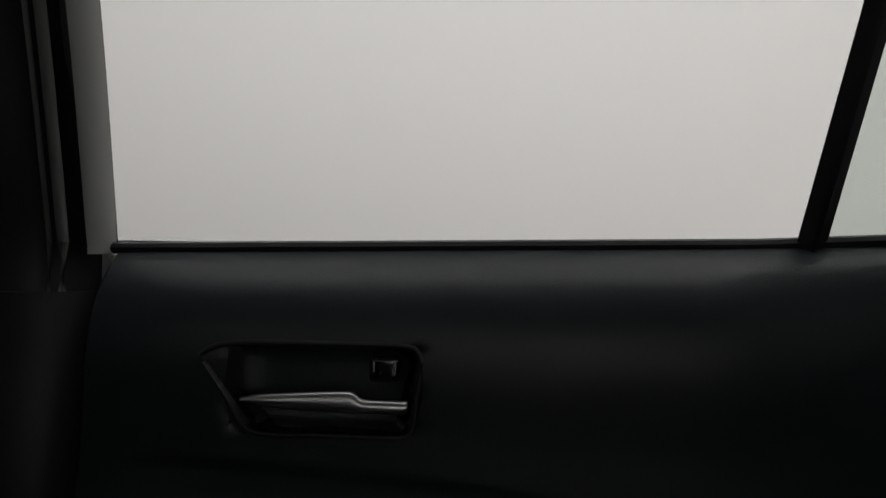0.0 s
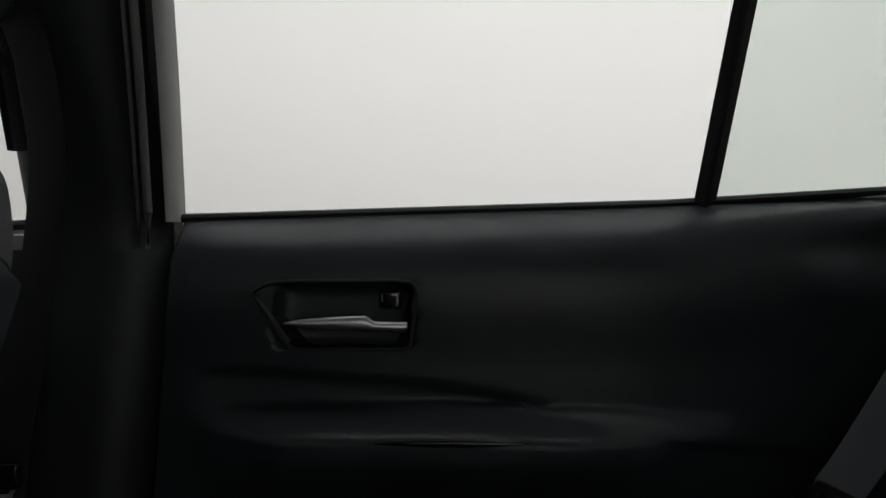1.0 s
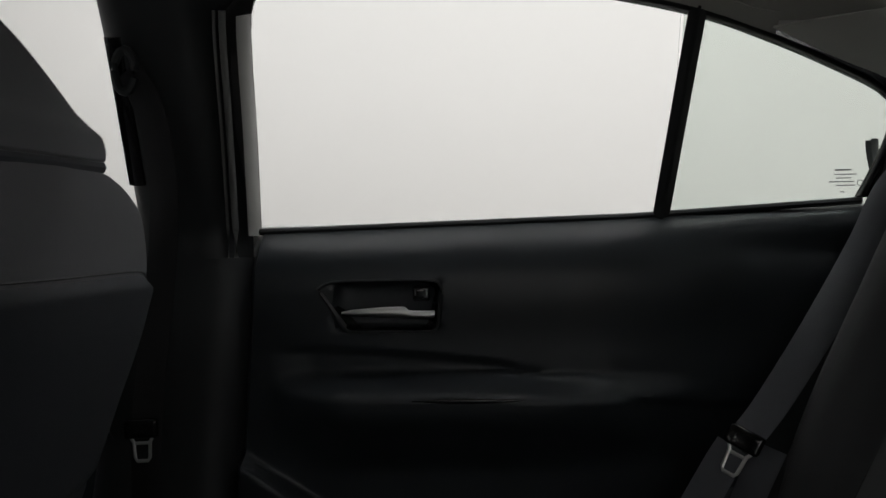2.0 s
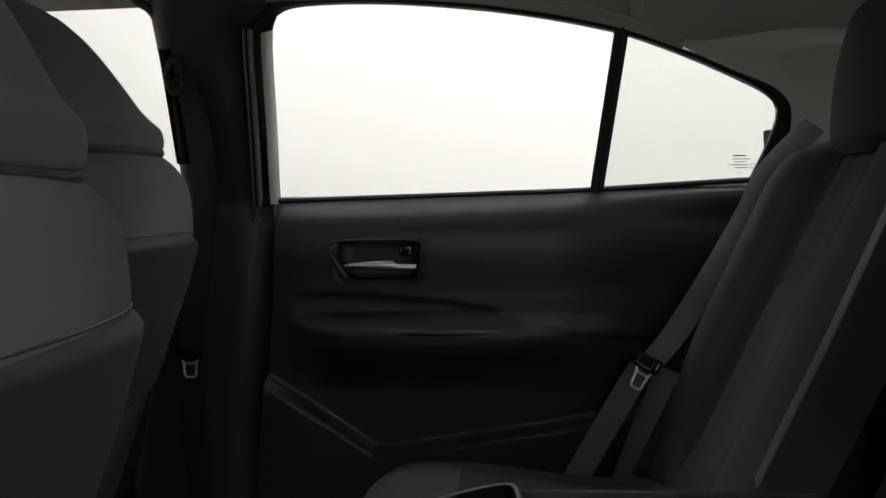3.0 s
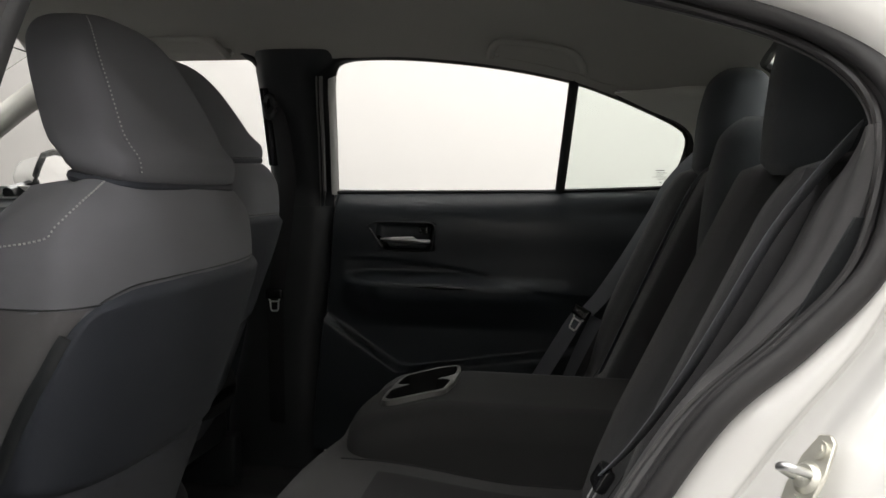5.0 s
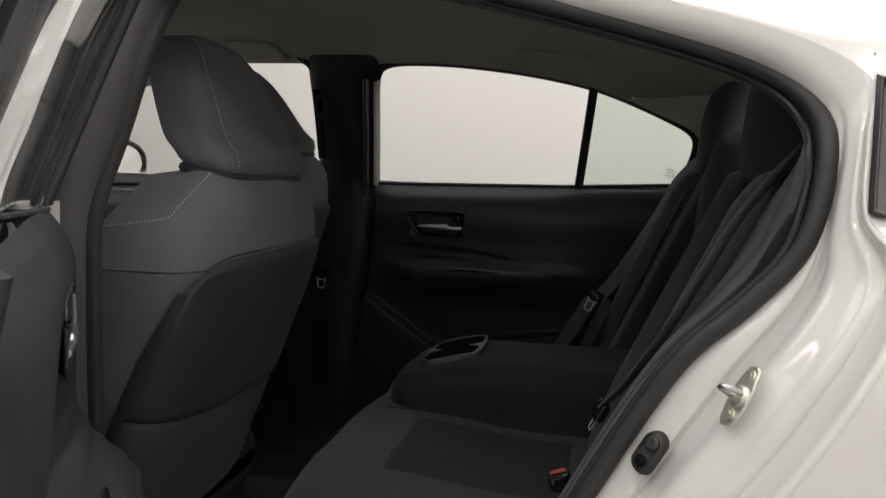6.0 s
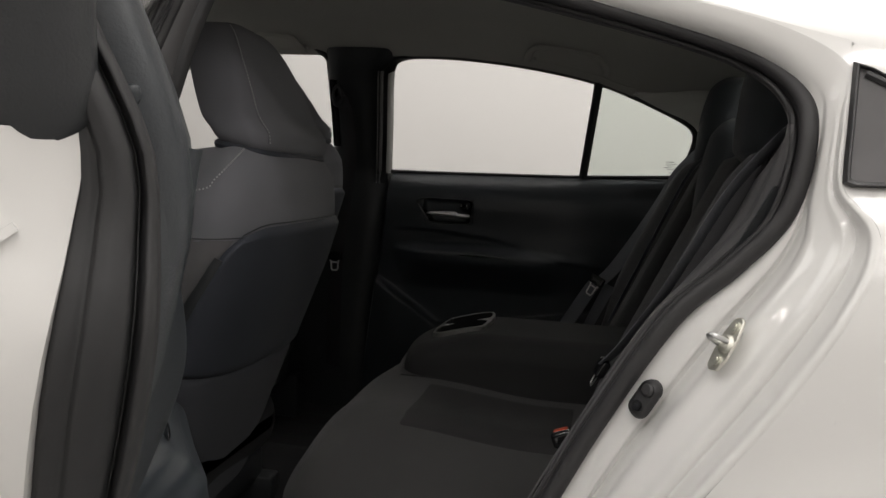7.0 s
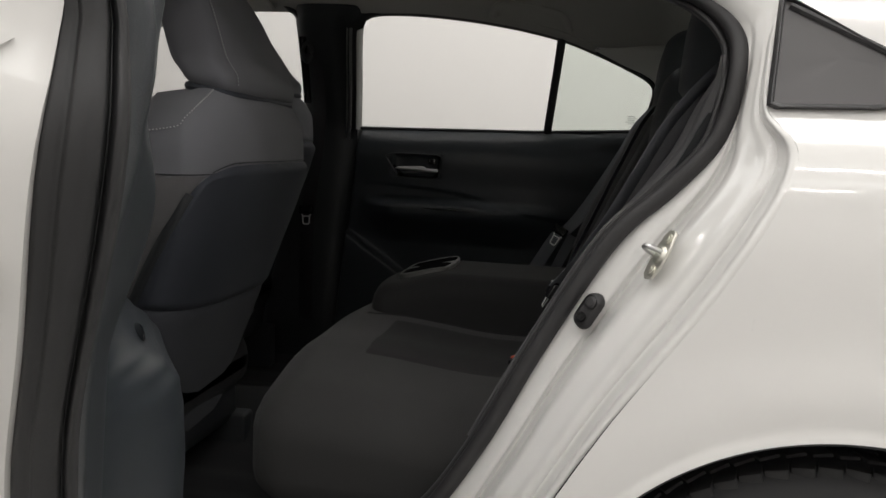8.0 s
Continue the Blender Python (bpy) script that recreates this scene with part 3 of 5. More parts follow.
def centre_pillar(put, s):
    """Black trim of the centre pillar, in an upper and a lower piece, with slot and belt guide."""
    def opening(z):
        return (steps(z, [(0.34, -0.060), (0.90, -0.055), (1.05, -0.034), (1.20, -0.012), (1.27, 0.006)]),
                steps(z, [(0.34, 0.72), (0.60, 0.735), (0.90, 0.742), (1.05, 0.70), (1.20, 0.645), (1.27, 0.60)]))

    def upper(u, v):
        z = lerp(0.90, 1.30, v)
        y = glass_y(0, z) - 0.048 + 0.05 * abs(2 * u - 1) ** 4
        x1 = -0.012 + 0.06 * smooth(1.23, 1.31, z)
        if s < 0:
            xo, yo = opening(z)
            x1 = xo + 0.064
            y = lerp(glass_y(0, z) - 0.048, yo - 0.066, u) + (0.05 * abs(2 * u - 1) ** 4 if u < 0.5 else 0.0)
        return Vector((lerp(-0.172 - 0.004 * smooth(1.1, 0.9, z), x1, u), s * y, z))

    put("centre_pillar_trim", thick(sheet(upper, 20, 24), 0.004), PLASTIC, "black centre pillar trim")

    def lower(u, v):
        z = lerp(0.22, 0.914, v)
        y = 0.704 - 0.012 * smooth(0.9, 0.8, z) - 0.02 * smooth(0.6, 0.3, z) + 0.045 * abs(2 * u - 1) ** 6
        return Vector((lerp(-0.24 - 0.05 * smooth(0.7, 0.3, z), 0.004 - 0.03 * smooth(0.9, 0.5, z), u), s * (y - 0.012), z))

    put("centre_pillar_trim", thick(sheet(lower, 20, 30), 0.004), PLASTIC)
    if s < 0:
        def side(u, v):
            z = lerp(0.24, 1.27, v)
            xo, yo = opening(z)
            return Vector((xo + 0.006 + 0.060 * u + 0.010 * math.sin(u * math.pi), -(yo - 0.010 - 0.056 * u), z))
        put("centre_pillar_trim", thick(sheet(side, 14, 40), 0.004), PILLAR_DARK, "grey plastic side of the centre pillar")
        edge = [side(1.0, i / 30) + Vector((0.006, 0.004, 0)) for i in range(31)]
        put("pillar_weatherstrip", ribbon(edge, 0.020, 0.008, (0.75, 0.65, 0)), RUBBER, "black weatherstrip")
    else:
        pts = [Vector((-0.150 + 0.006 * i / 10, s * (glass_y(0, z) - 0.048), z)) for i, z in enumerate([lerp(1.02, 1.21, k / 10) for k in range(11)])]
        put("belt_slide", ribbon(pts, 0.024, 0.008, (1, 0, 0)), GLOSS)
        d = Vector((-0.128, s * (glass_y(0, 1.18) - 0.062), 1.165))
        ring = [d + Vector((0.014 * math.cos(a), 0.0, 0.028 * math.sin(a))) for a in [k / 16 * math.tau for k in range(16)]]
        put("belt_guide", tube(ring, 0.006, 8, True), PLASTIC)


def garnish(car, off):
    """The dark triangle behind each rear door."""
    for s in (-1, 1):
        top = new("quarter_garnish")
        top.parent = car
        top["label"] = "dark grey triangular pillar garnish with black frame"
        corners = [(0.925, 0.973), (0.942, 1.119), (0.956, 1.115), (1.05, 1.057), (1.165, 0.995), (1.05, 0.976)]
        ring = [Vector((lerp(a[0], b[0], k / 10), 0, lerp(a[1], b[1], k / 10))) for a, b in zip(corners, corners[1:] + corners[:1]) for k in range(10)]
        ring = [Vector((p.x, s * (side_y(p.x, p.z) + 0.004), p.z)) for p in [Vector((lerp(q.x, p0.x, 0.25), 0, lerp(q.z, p0.z, 0.25))) for q, p0 in zip(ring, [ring[(i + 1) % 60] for i in range(60)])]]
        ctr = sum(ring, Vector()) / 60
        ins = [p.lerp(ctr, 0.10) for p in ring]
        fr = bmesh.new()
        band(ring, ins, lambda i, v, p: p + Vector((0, s * 0.008 * math.sin(v * math.pi), 0)), 6, True, fr)
        part("garnish_frame", moved(thick(fr, 0.003), off), FRAME_DARK, top)
        pn = bmesh.new()
        band([p.lerp(ctr, 0.08) for p in ring], [p.lerp(ctr, 0.96) for p in ring], None, 8, True, pn)
        bmesh.ops.holes_fill(pn, edges=[e for e in pn.edges if e.is_boundary][-60:], sides=0)
        part("garnish_panel", moved(pn, off), GREY_PANEL, top)
        part("garnish_strip", moved(tube([Vector((x, s * (side_y(x, z) + 0.006), z)) for x, z in [(lerp(0.955, 1.13, i / 10), lerp(1.104, 1.013, i / 10)) for i in range(11)]], 0.0045, 6), off), FRAME_DARK, top)


def plate_frame():
    """Axes on the shut face at the striker: along the edge, across it, out of it."""
    up = Vector((0.42, 0.12, 0.88)).normalized()
    out = Vector((-0.73, -0.44, 0.53))
    out = (out - up * out.dot(up)).normalized()
    return up, out, up.cross(out)


def striker(car, off):
    top = new("door_striker")
    top.parent = car
    top["label"] = "zinc-plated door striker loop on its plate"
    up, out, across = plate_frame()
    c = Vector((0.8155, -0.8025, 0.7925))
    shape = [(-0.034, -0.006), (-0.030, -0.013), (-0.010, -0.017), (0.012, -0.016), (0.031, -0.009), (0.034, 0.002), (0.030, 0.010), (0.008, 0.016), (-0.014, 0.016), (-0.031, 0.010)]
    plate = prism(shape, lambda a, b: c + up * a + across * b * 0.82, out * 0.004)
    bmesh.ops.bevel(plate, geom=plate.edges[:], offset=0.001, segments=1, affect="EDGES")
    part("striker_plate", moved(plate, off), STEEL, top)
    loop = [c + out * h + up * a + across * b for h, a, b in ((0.0, 0.003, 0.005), (0.012, 0.003, 0.005), (0.022, 0.002, 0.0045), (0.0265, 0.001, 0.001), (0.0265, -0.001, -0.003), (0.022, -0.002, -0.0065), (0.012, -0.003, -0.007), (0.0, -0.003, -0.007))]
    part("boss", moved(tube([c + out * 0.003, c + out * 0.006, c + out * 0.008], lambda t: 0.0125 - 0.004 * t, 16), off), STEEL, top)
    part("striker_loop", moved(tube(along(loop, 24), 0.0031, 10), off), CHROME, top)
    for a in (0.021, -0.021):
        b = bmesh.new()
        tube([c + up * a + out * 0.003, c + up * a + out * 0.0065], 0.007, 12, False, b)
        tube([c + up * a + out * 0.0065, c + up * a + out * 0.0075], 0.0045, 6, False, b)
        part("bolt", moved(b, off), STEEL, top)


def switch(car, off):
    top = new("door_light_switch")
    top.parent = car
    top["label"] = "black rubber door light switch"
    up = Vector((0.50, 0.03, 0.86)).normalized()
    out = Vector((-0.57, -0.74, 0.35))
    out = (out - up * out.dot(up)).normalized()
    across = up.cross(out)
    c = Vector((0.736, -0.736, 0.705))
    oval = []
    for k in range(28):
        a = k / 28 * math.tau
        oval.append((0.0122 * math.sin(a) + (0.0115 if math.sin(a) > 0 else -0.0115), 0.0128 * math.cos(a)))
    b = bmesh.new()
    rows = []
    for f, h in ((1.12, 0.0), (1.1, 0.003), (1.0, 0.009), (0.86, 0.011), (0.78, 0.008)):
        rows.append([b.verts.new(c + up * x * f + across * y * f + out * h) for x, y in oval])
    for r0, r1 in zip(rows, rows[1:]):
        for k in range(28):
            b.faces.new((r0[k], r0[(k + 1) % 28], r1[(k + 1) % 28], r1[k]))
    b.faces.new(rows[-1])
    part("boot", moved(b, off), SEAL, top)
    d = bmesh.new()
    tube([c + up * 0.011 + out * 0.006, c + up * 0.011 + out * 0.011, c + up * 0.011 + out * 0.0135], lambda t: 0.0088 - 0.003 * smooth(0.6, 1, t), 16, False, d)
    part("plunger", moved(d, off), SEAL, top)
    e = bmesh.new()
    tube([c - up * 0.012 + out * 0.006, c - up * 0.012 + out * 0.0115], 0.0066, 14, False, e)
    tube([c - up * 0.012 + out * 0.0115, c - up * 0.012 + out * 0.013], 0.0035, 6, False, e)
    part("screw", moved(e, off), GLOSS, top)


sedan()


# ---- doors ----
def trim_y(x, z):
    """Half width of the rear door's inner trim."""
    y = soft_steps(z, [(0.25, 0.70), (0.60, 0.70), (0.78, 0.694), (0.86, 0.689)])
    y += 0.056 * (max(0.0, z - 0.85) / 0.107) ** 3
    crease = 0.782 - 0.012 * smooth(0.1, 0.3, x) - 0.075 * smooth(0.25, 0.68, x)
    y += 0.006 * (1 - smooth(crease - 0.006, crease + 0.004, z)) * smooth(0.02, 0.1, x)
    reach = smooth(0.02, 0.14, x) * (1 - smooth(0.40, 0.66, x))
    top = 0.722 - 0.010 * smooth(0.3, 0.6, x)
    shelf = 1 - smooth(top - 0.006, top + 0.030, z)
    y -= 0.060 * reach * shelf * smooth(0.60, 0.70, z)
    vee = 0.497 + 0.68 * max(0.0, 0.18 - x) + 0.16 * max(0.0, x - 0.22)
    y -= 0.025 * (1 - smooth(vee - 0.012, vee + 0.006, z))
    y += 0.034 * smooth(0.48, 0.86, x) * (1 - smooth(0.90, 0.95, z))
    # hollow for the handle
    a, b = (x - 0.197) / 0.074, (z - 0.842) / 0.033
    y += 0.016 * max(0.0, 1 - max(abs(a), abs(b)) ** 6) ** 0.5 if max(abs(a), abs(b)) < 1 else 0.0
    return y


def rear_door(s):
    label = "white rear car door, shut, with black inner trim" if s > 0 else "white rear car door standing open, black inner trim"
    door = thing("door_1" if s > 0 else "door_2", label, "car door", (0, 0, 0), "car doors", "structure")
    lean = 0.0 if s > 0 else 0.036

    def open_y(x, z):
        # the open door's trim: an upright panel over a full armrest and pocket
        reach = smooth(0.02, 0.12, x) * (1 - smooth(0.35, 0.56, x))
        full = soft_steps(z, [(0.27, 0.05), (0.42, 0.067), (0.52, 0.074), (0.57, 0.076), (0.62, 0.074), (0.652, 0.070), (0.672, 0.056), (0.690, 0.036), (0.705, 0.020), (0.735, 0.006), (0.76, 0.0)])
        a, b = (x - 0.197) / 0.074, (z - 0.842) / 0.033
        hollow = 0.016 * max(0.0, 1 - max(abs(a), abs(b)) ** 6) ** 0.5 if max(abs(a), abs(b)) < 1 else 0.0
        upright = 0.713 + 0.024 * smooth(0.90, 0.77, z) * (1 - reach * smooth(0.74, 0.69, z)) * (1 - 0.9 * smooth(0.36, 0.16, x))
        return upright - full * reach + hollow + 0.032 * (max(0.0, z - 0.85) / 0.107) ** 3

    S = lambda x, y, z: Vector((x, s * (y - lean * max(0.0, x - 0.25)), z))
    gy = lambda x, z: glass_y(x, z) + (0.048 * smooth(0.05, 0.35, x) + 0.014 * smooth(0.6, 0.86, x) if s < 0 else 0.0)
    rim = along([Vector((x, 0, z)) for x, z in GLASS_LINE], 80)

    def rear_x(z):
        return steps(z, [(0.25, 0.53), (0.5, 0.665), (0.72, 0.80), (0.885, 0.905), (0.92, 0.912), (0.965, 0.895)])

    def inner(u, v):
        z = lerp(0.27, 0.957, v)
        x = lerp(-0.012 - 0.09 * max(0, 0.92 - z) ** 1.2, rear_x(z) - 0.004, u)
        y = trim_y(x, z) if s > 0 else open_y(x, z)
        if s < 0:
            end = steps(z, [(0.27, 0.758), (0.75, 0.752), (0.86, 0.744), (0.92, 0.728), (0.957, 0.718)])
            y = lerp(y, end, smooth(rear_x(z) - 0.13, rear_x(z) - 0.03, x))
        y += 0.05 * (1 - smooth(0, 0.025, u)) + 0.03 * smooth(0.955, 1, u) ** 1.5
        rise = 0.020 * x + 0.012 * max(0.0, x - 0.5) - 0.007 + (0.014 * smooth(0.6, 0.85, x) if s < 0 else 0.0)
        return S(x, y, z + rise * smooth(0.9, 1, v))

    part("inner_trim", thick(sheet(inner, 120, 150), 0.003), SOFT, door, "black soft door trim")

    def skin(u, v):
        z = lerp(0.22, 0.96, v)
        x = lerp(-0.03, rear_x(z) + 0.022, u)
        return S(x, side_y(x, z) - 0.001, z)

    part("outer_skin", thick(sheet(skin, 30, 40), 0.003), PAINT, door)

    def edge_y(z):
        return steps(z, [(0.25, 0.80), (0.73, 0.79), (0.83, 0.780), (0.90, 0.775), (0.975, 0.763)])

    def shut(v, k):
        # the painted face from the rubber out to the skin
        z = lerp(0.25, 0.990, v)
        x1, e = rear_x(z), edge_y(z)
        out = side_y(x1, z) - 0.004
        return S(x1 + (0.002, 0.010, 0.014, 0.017, 0.022, 0.024)[k], lerp(e - 0.004, max(out, e + 0.03), (0.0, 0.06, 0.3, 0.6, 0.92, 1.0)[k]), z)

    sf = bmesh.new()
    sheet(lambda u, v: shut(u, int(round(v * 5))), 50, 6, False, sf)
    part("shut_face", sf, PAINT, door)

    def ribs(u, v):
        z = lerp(0.26, 1.065, u)
        f = v
        bulge = steps(f, [(0, -0.004), (0.06, 0.004), (0.16, 0.007), (0.22, 0.004), (0.245, -0.001), (0.27, 0.003), (0.33, 0.009), (0.55, 0.013), (0.66, 0.0125), (0.72, 0.010), (0.80, 0.0105), (0.90, 0.010), (0.97, 0.005), (1.0, 0.0)])
        return S(rear_x(z) + bulge, lerp(0.735 + 0.02 * smooth(0.95, 0.75, z), edge_y(z), f) + 0.03 * smooth(0.97, 1.06, z), z)

    part("edge_seal", sheet(ribs, 60, 60), RUBBER, door, "black ribbed rubber edge seal")
    fr = bmesh.new()
    sheet(lambda u, v: S(-0.028, lerp(0.73, side_y(0, lerp(0.25, 0.96, u)) - 0.004, v), lerp(0.25, 0.96, u)), 20, 4, False, fr)
    part("hinge_face", fr, PAINT, door)
    part("bottom", thick(sheet(lambda u, v: S(lerp(-0.03, 0.53, u), lerp(0.70, 0.86, v), 0.25), 4, 4), 0.004), PAINT, door)
    # latch in the shut face
    lz = 0.869
    lt = part("latch", rbox((0.010, 0.020, 0.046), 0.004, 3, 2, lambda p: p + S(rear_x(lz) + 0.012, 0.797, lz)), STEEL, door, "steel door latch")
    part("latch_slot", rbox((0.006, 0.011, 0.026), 0.003, 2, 2, lambda p: p + S(rear_x(lz) + 0.016, 0.796, lz)), GLOSS, lt)
    # frame round the glass
    mid = Vector((0.42, 0, 1.08))

    def grown(p, d):
        if p.x < 0.05 and p.z < 1.24:
            k = Vector((-1, 0, 0.06))
        elif p.x > 0.84 and p.z < 1.12:
            k = Vector((1, 0, 0.3 * (p.z > 1.07)))
        else:
            k = Vector((0.25 * (p.x - 0.35), 0, 1))
        return p + k.normalized() * d

    def width(p):
        w = lerp(1.0 if s > 0 else 0.3, 0.2 if s > 0 else 0.34, smooth(0.02, 0.12, p.x) if p.z > 1.2 else 0.0)
        if s > 0 and p.x > 0.5:
            return 0.2
        return max(w, 0.42 * smooth(0.80, 0.88, p.x)) if p.x > 0.5 else w

    prof = [(-0.004, -0.004), (0.001, 0.006), (0.004, 0.012), (0.012, 0.016), (0.016, 0.006), (0.019, 0.014), (0.024, 0.018), (0.028, 0.008), (0.031, 0.016), (0.036, 0.018), (0.040, 0.004), (0.041, -0.03)]
    frm = bmesh.new()
    rows = []
    for d, pr in prof:
        row = []
        for p in rim:
            q = grown(p, d * width(p) + 0.024 * (1 - smooth(0.015, 0.05, p.x)) * (d > 0) * (s > 0))
            row.append(frm.verts.new(S(q.x, gy(p.x, p.z) - pr * min(1, width(p) + 0.25) * (1 - 0.6 * smooth(0.84, 0.88, p.x)), q.z)))
        rows.append(row)
    for a, b in zip(rows, rows[1:]):
        for i in range(len(rim) - 1):
            frm.faces.new((a[i], a[i + 1], b[i + 1], b[i]))
    part("window_frame", frm, FRAME_RUBBER, door, "black window frame")
    # pale-edged channel beside the front of the glass
    def front_edge(dx, dy, down=()):
        up = [p for p in rim if p.x < 0.033 and p.z < 1.26]
        foot = min(up, key=lambda p: p.z)
        up = [Vector((foot.x, 0, foot.z - d)) for d in down] + sorted(up, key=lambda p: p.z)
        return [S(p.x + dx, gy(p.x, p.z) + dy, p.z) for p in up]

    if s > 0:
        part("glass_channel", ribbon(front_edge(-0.001, -0.015, (0.010,)), 0.036, 0.004, (0.24, 0.97 * s, 0)), REVEAL, door)
        # a broad and a thin rib, pale to draw their edge highlights
        for dx, r in ((0.022, 0.0048), (0.032, 0.0022)):
            part("rib_highlight", tube(front_edge(-dx, -0.040 - 0.3 * (dx - 0.021), (0.25, 0.2, 0.15, 0.1, 0.05)), r, 10), RIB_LIT, door)
    part("outer_frame", thick(band([S(grown(p, 0.0).x, gy(p.x, p.z) + 0.012, grown(p, 0.0).z) for p in rim], [S(grown(p, 0.05).x, gy(p.x, p.z) + 0.02, grown(p, 0.05 * max(0.8, width(p))).z) for p in rim], None, 3), 0.004), GLOSS, door)
    # moulded cover on the open door's frame
    if s < 0:
        path = along([S(0.892, 0.782, 0.976), S(0.900, 0.778, 1.0), S(0.906, 0.778, 1.045), S(0.896, 0.765, 1.09), S(0.85, 0.745, 1.13), S(0.75, 0.715, 1.18), S(0.62, 0.695, 1.225)], 40)
        part("corner_cover", tube(path, lambda t: 0.022 * min(1, 0.55 + 9 * t) - 0.004 * smooth(0.2, 0.7, t), 14, False, None, 0.75, (1, 0, 0)), PLASTIC, door, "black moulded frame corner")
        rise = along([S(0.62, 0.785, 0.45), S(0.70, 0.782, 0.58), S(0.785, 0.776, 0.74), S(0.850, 0.768, 0.86), S(0.868, 0.749, 0.92), S(0.867, 0.741, 0.975), S(0.866, 0.755, 1.02), S(0.862, 0.768, 1.055), S(0.84, 0.765, 1.095), S(0.78, 0.735, 1.145), S(0.62, 0.68, 1.215)], 60)
        part("frame_trim", tube(rise, 0.021, 14, False, None, 1.0, (1, 0, 0)), SOFT, door)
        part("corner_tab", rbox((0.008, 0.007, 0.008), 0.003, 3, 2, lambda p: p + S(0.886, 0.745, 1.004)), SOFT, door)
    part("belt_seal", tube([S(x, gy(x, 0.957) - 0.003, 0.9505 + 0.019 * x + 0.03 * max(0.0, x - 0.55)) for x in [0.0 + i * 0.865 / 30 for i in range(31)]], 0.005, 8), RUBBER, door)

    def top_at(x):
        hi = 0.0
        for a, b in zip(rim, rim[1:]):
            if a.x <= x <= b.x and b.z > 1.05:
                hi = lerp(a.z, b.z, (x - a.x) / max(1e-6, b.x - a.x))
        return hi

    def pane(x0, x1, tint, name):
        def fn(u, v):
            x = lerp(x0, x1, u)
            lo = 0.945 + 0.03 * x
            hi = max(top_at(x), lo + 0.01) + 0.003
            return S(x, gy(x, lerp(lo, hi, v)) + 0.004, lerp(lo, hi, v))
        ob = part(name, thick(sheet(fn, 30, 10), 0.003), tint, door)
        ob.visible_shadow = False

    pane(0.0005, 0.600, GLASS, "window_glass")
    pane(0.604, 0.8855, TINTED, "quarter_glass")
    part("divider_bar", ribbon([S(lerp(0.588, 0.621, i / 8), gy(0.6, lerp(0.955, 1.232, i / 8)) - 0.004, lerp(0.955, 1.232, i / 8)) for i in range(9)], 0.024, 0.014 if s > 0 else 0.008, (1, 0, 0)), RUBBER, door, "black window divider bar")
    # handle in its recess
    bez = [(0.100, 0.867), (0.124, 0.877), (0.20, 0.878), (0.262, 0.877), (0.275, 0.868), (0.272, 0.84), (0.268, 0.812), (0.258, 0.806), (0.20, 0.806), (0.152, 0.806), (0.136, 0.813), (0.118, 0.84)]
    flat = lambda z: 0.690
    handle = new("door_handle")
    handle.parent = door
    handle.location = S(0, 0.0 if s > 0 else 0.023, 0)
    handle["label"] = "silver inner door handle in a black recess"
    ring = [S(p.x, flat(p.y) - 0.002, p.y) for p in along([Vector((a, b, 0)) for a, b in bez], 64, True)]
    part("bezel", tube(ring, 0.0022, 8, True), PLASTIC, handle, "black bezel")
    ctr = S(0.20, 0.708, 0.842)
    cup = band([r + S(0, 0.001, 0) for r in ring], [r.lerp(ctr, 0.97) for r in ring], lambda i, v, p: S(p.x, 0.690 + 0.020 * smooth(0, 0.3, v), p.z), 10, True)
    part("recess", cup, GLOSS, handle)
    part("recess_edge", ribbon([S(0.104, 0.688, 0.862), S(0.122, 0.686, 0.838), S(0.140, 0.687, 0.814)], 0.006, 0.004, (0, 1, 0.4)), GREY_TRIM, handle)
    # lever: a flat blade with a raised grip and a step
    def lever(u, v):
        x = lerp(0.134, 0.265, u)
        top = steps(x, [(0.134, 0.835), (0.15, 0.838), (0.222, 0.842), (0.230, 0.836), (0.265, 0.835)])
        bot = steps(x, [(0.134, 0.832), (0.16, 0.828), (0.225, 0.825), (0.262, 0.824), (0.265, 0.826)])
        a = v * math.tau
        return S(x, 0.688 - 0.004 * math.sin(u * math.pi) + 0.005 * math.cos(a), (top + bot) / 2 + (top - bot) / 2 * math.sin(a))
    lv = sheet(lever, 40, 17)
    bmesh.ops.holes_fill(lv, edges=[e for e in lv.edges if e.is_boundary], sides=0)
    part("lever", lv, CHROME, handle, "silver pull lever")
    lk = rbox((0.024, 0.010, 0.020), 0.003, 3, 2, lambda p: p + S(0.246, 0.697, 0.858))
    part("lock_switch", lk, GLOSS, handle, "black lock tab")
    for dx in (-0.008, 0.008):
        part("lock_mark", rbox((0.0015, 0.002, 0.008), 0.0005, 1, 1, lambda p: p + S(0.246 + dx, 0.6915, 0.86)), BEZEL, handle)
    # pull slot in the armrest
    if s > 0:
        part("pull_slot", tube([S(x, trim_y(x, 0.7165) - 0.0005, 0.7165) for x in [0.235 + 0.15 * i / 16 for i in range(17)]], lambda t: 0.0006 + 0.003 * math.sin(t * math.pi), 8, False, None, 0.5, (0, 1, 0)), GLOSS, door)
    else:
        cup = [S(x, open_y(x, 0.694) - 0.002, 0.694 + 0.10 * (x - 0.30)) for x in [0.24 + 0.12 * i / 16 for i in range(17)]]
        part("pull_cup", tube(cup, lambda t: 0.001 + 0.009 * math.sin(t * math.pi) ** 0.7, 10, False, None, 0.5, (0, 1, 0)), GLOSS, door)
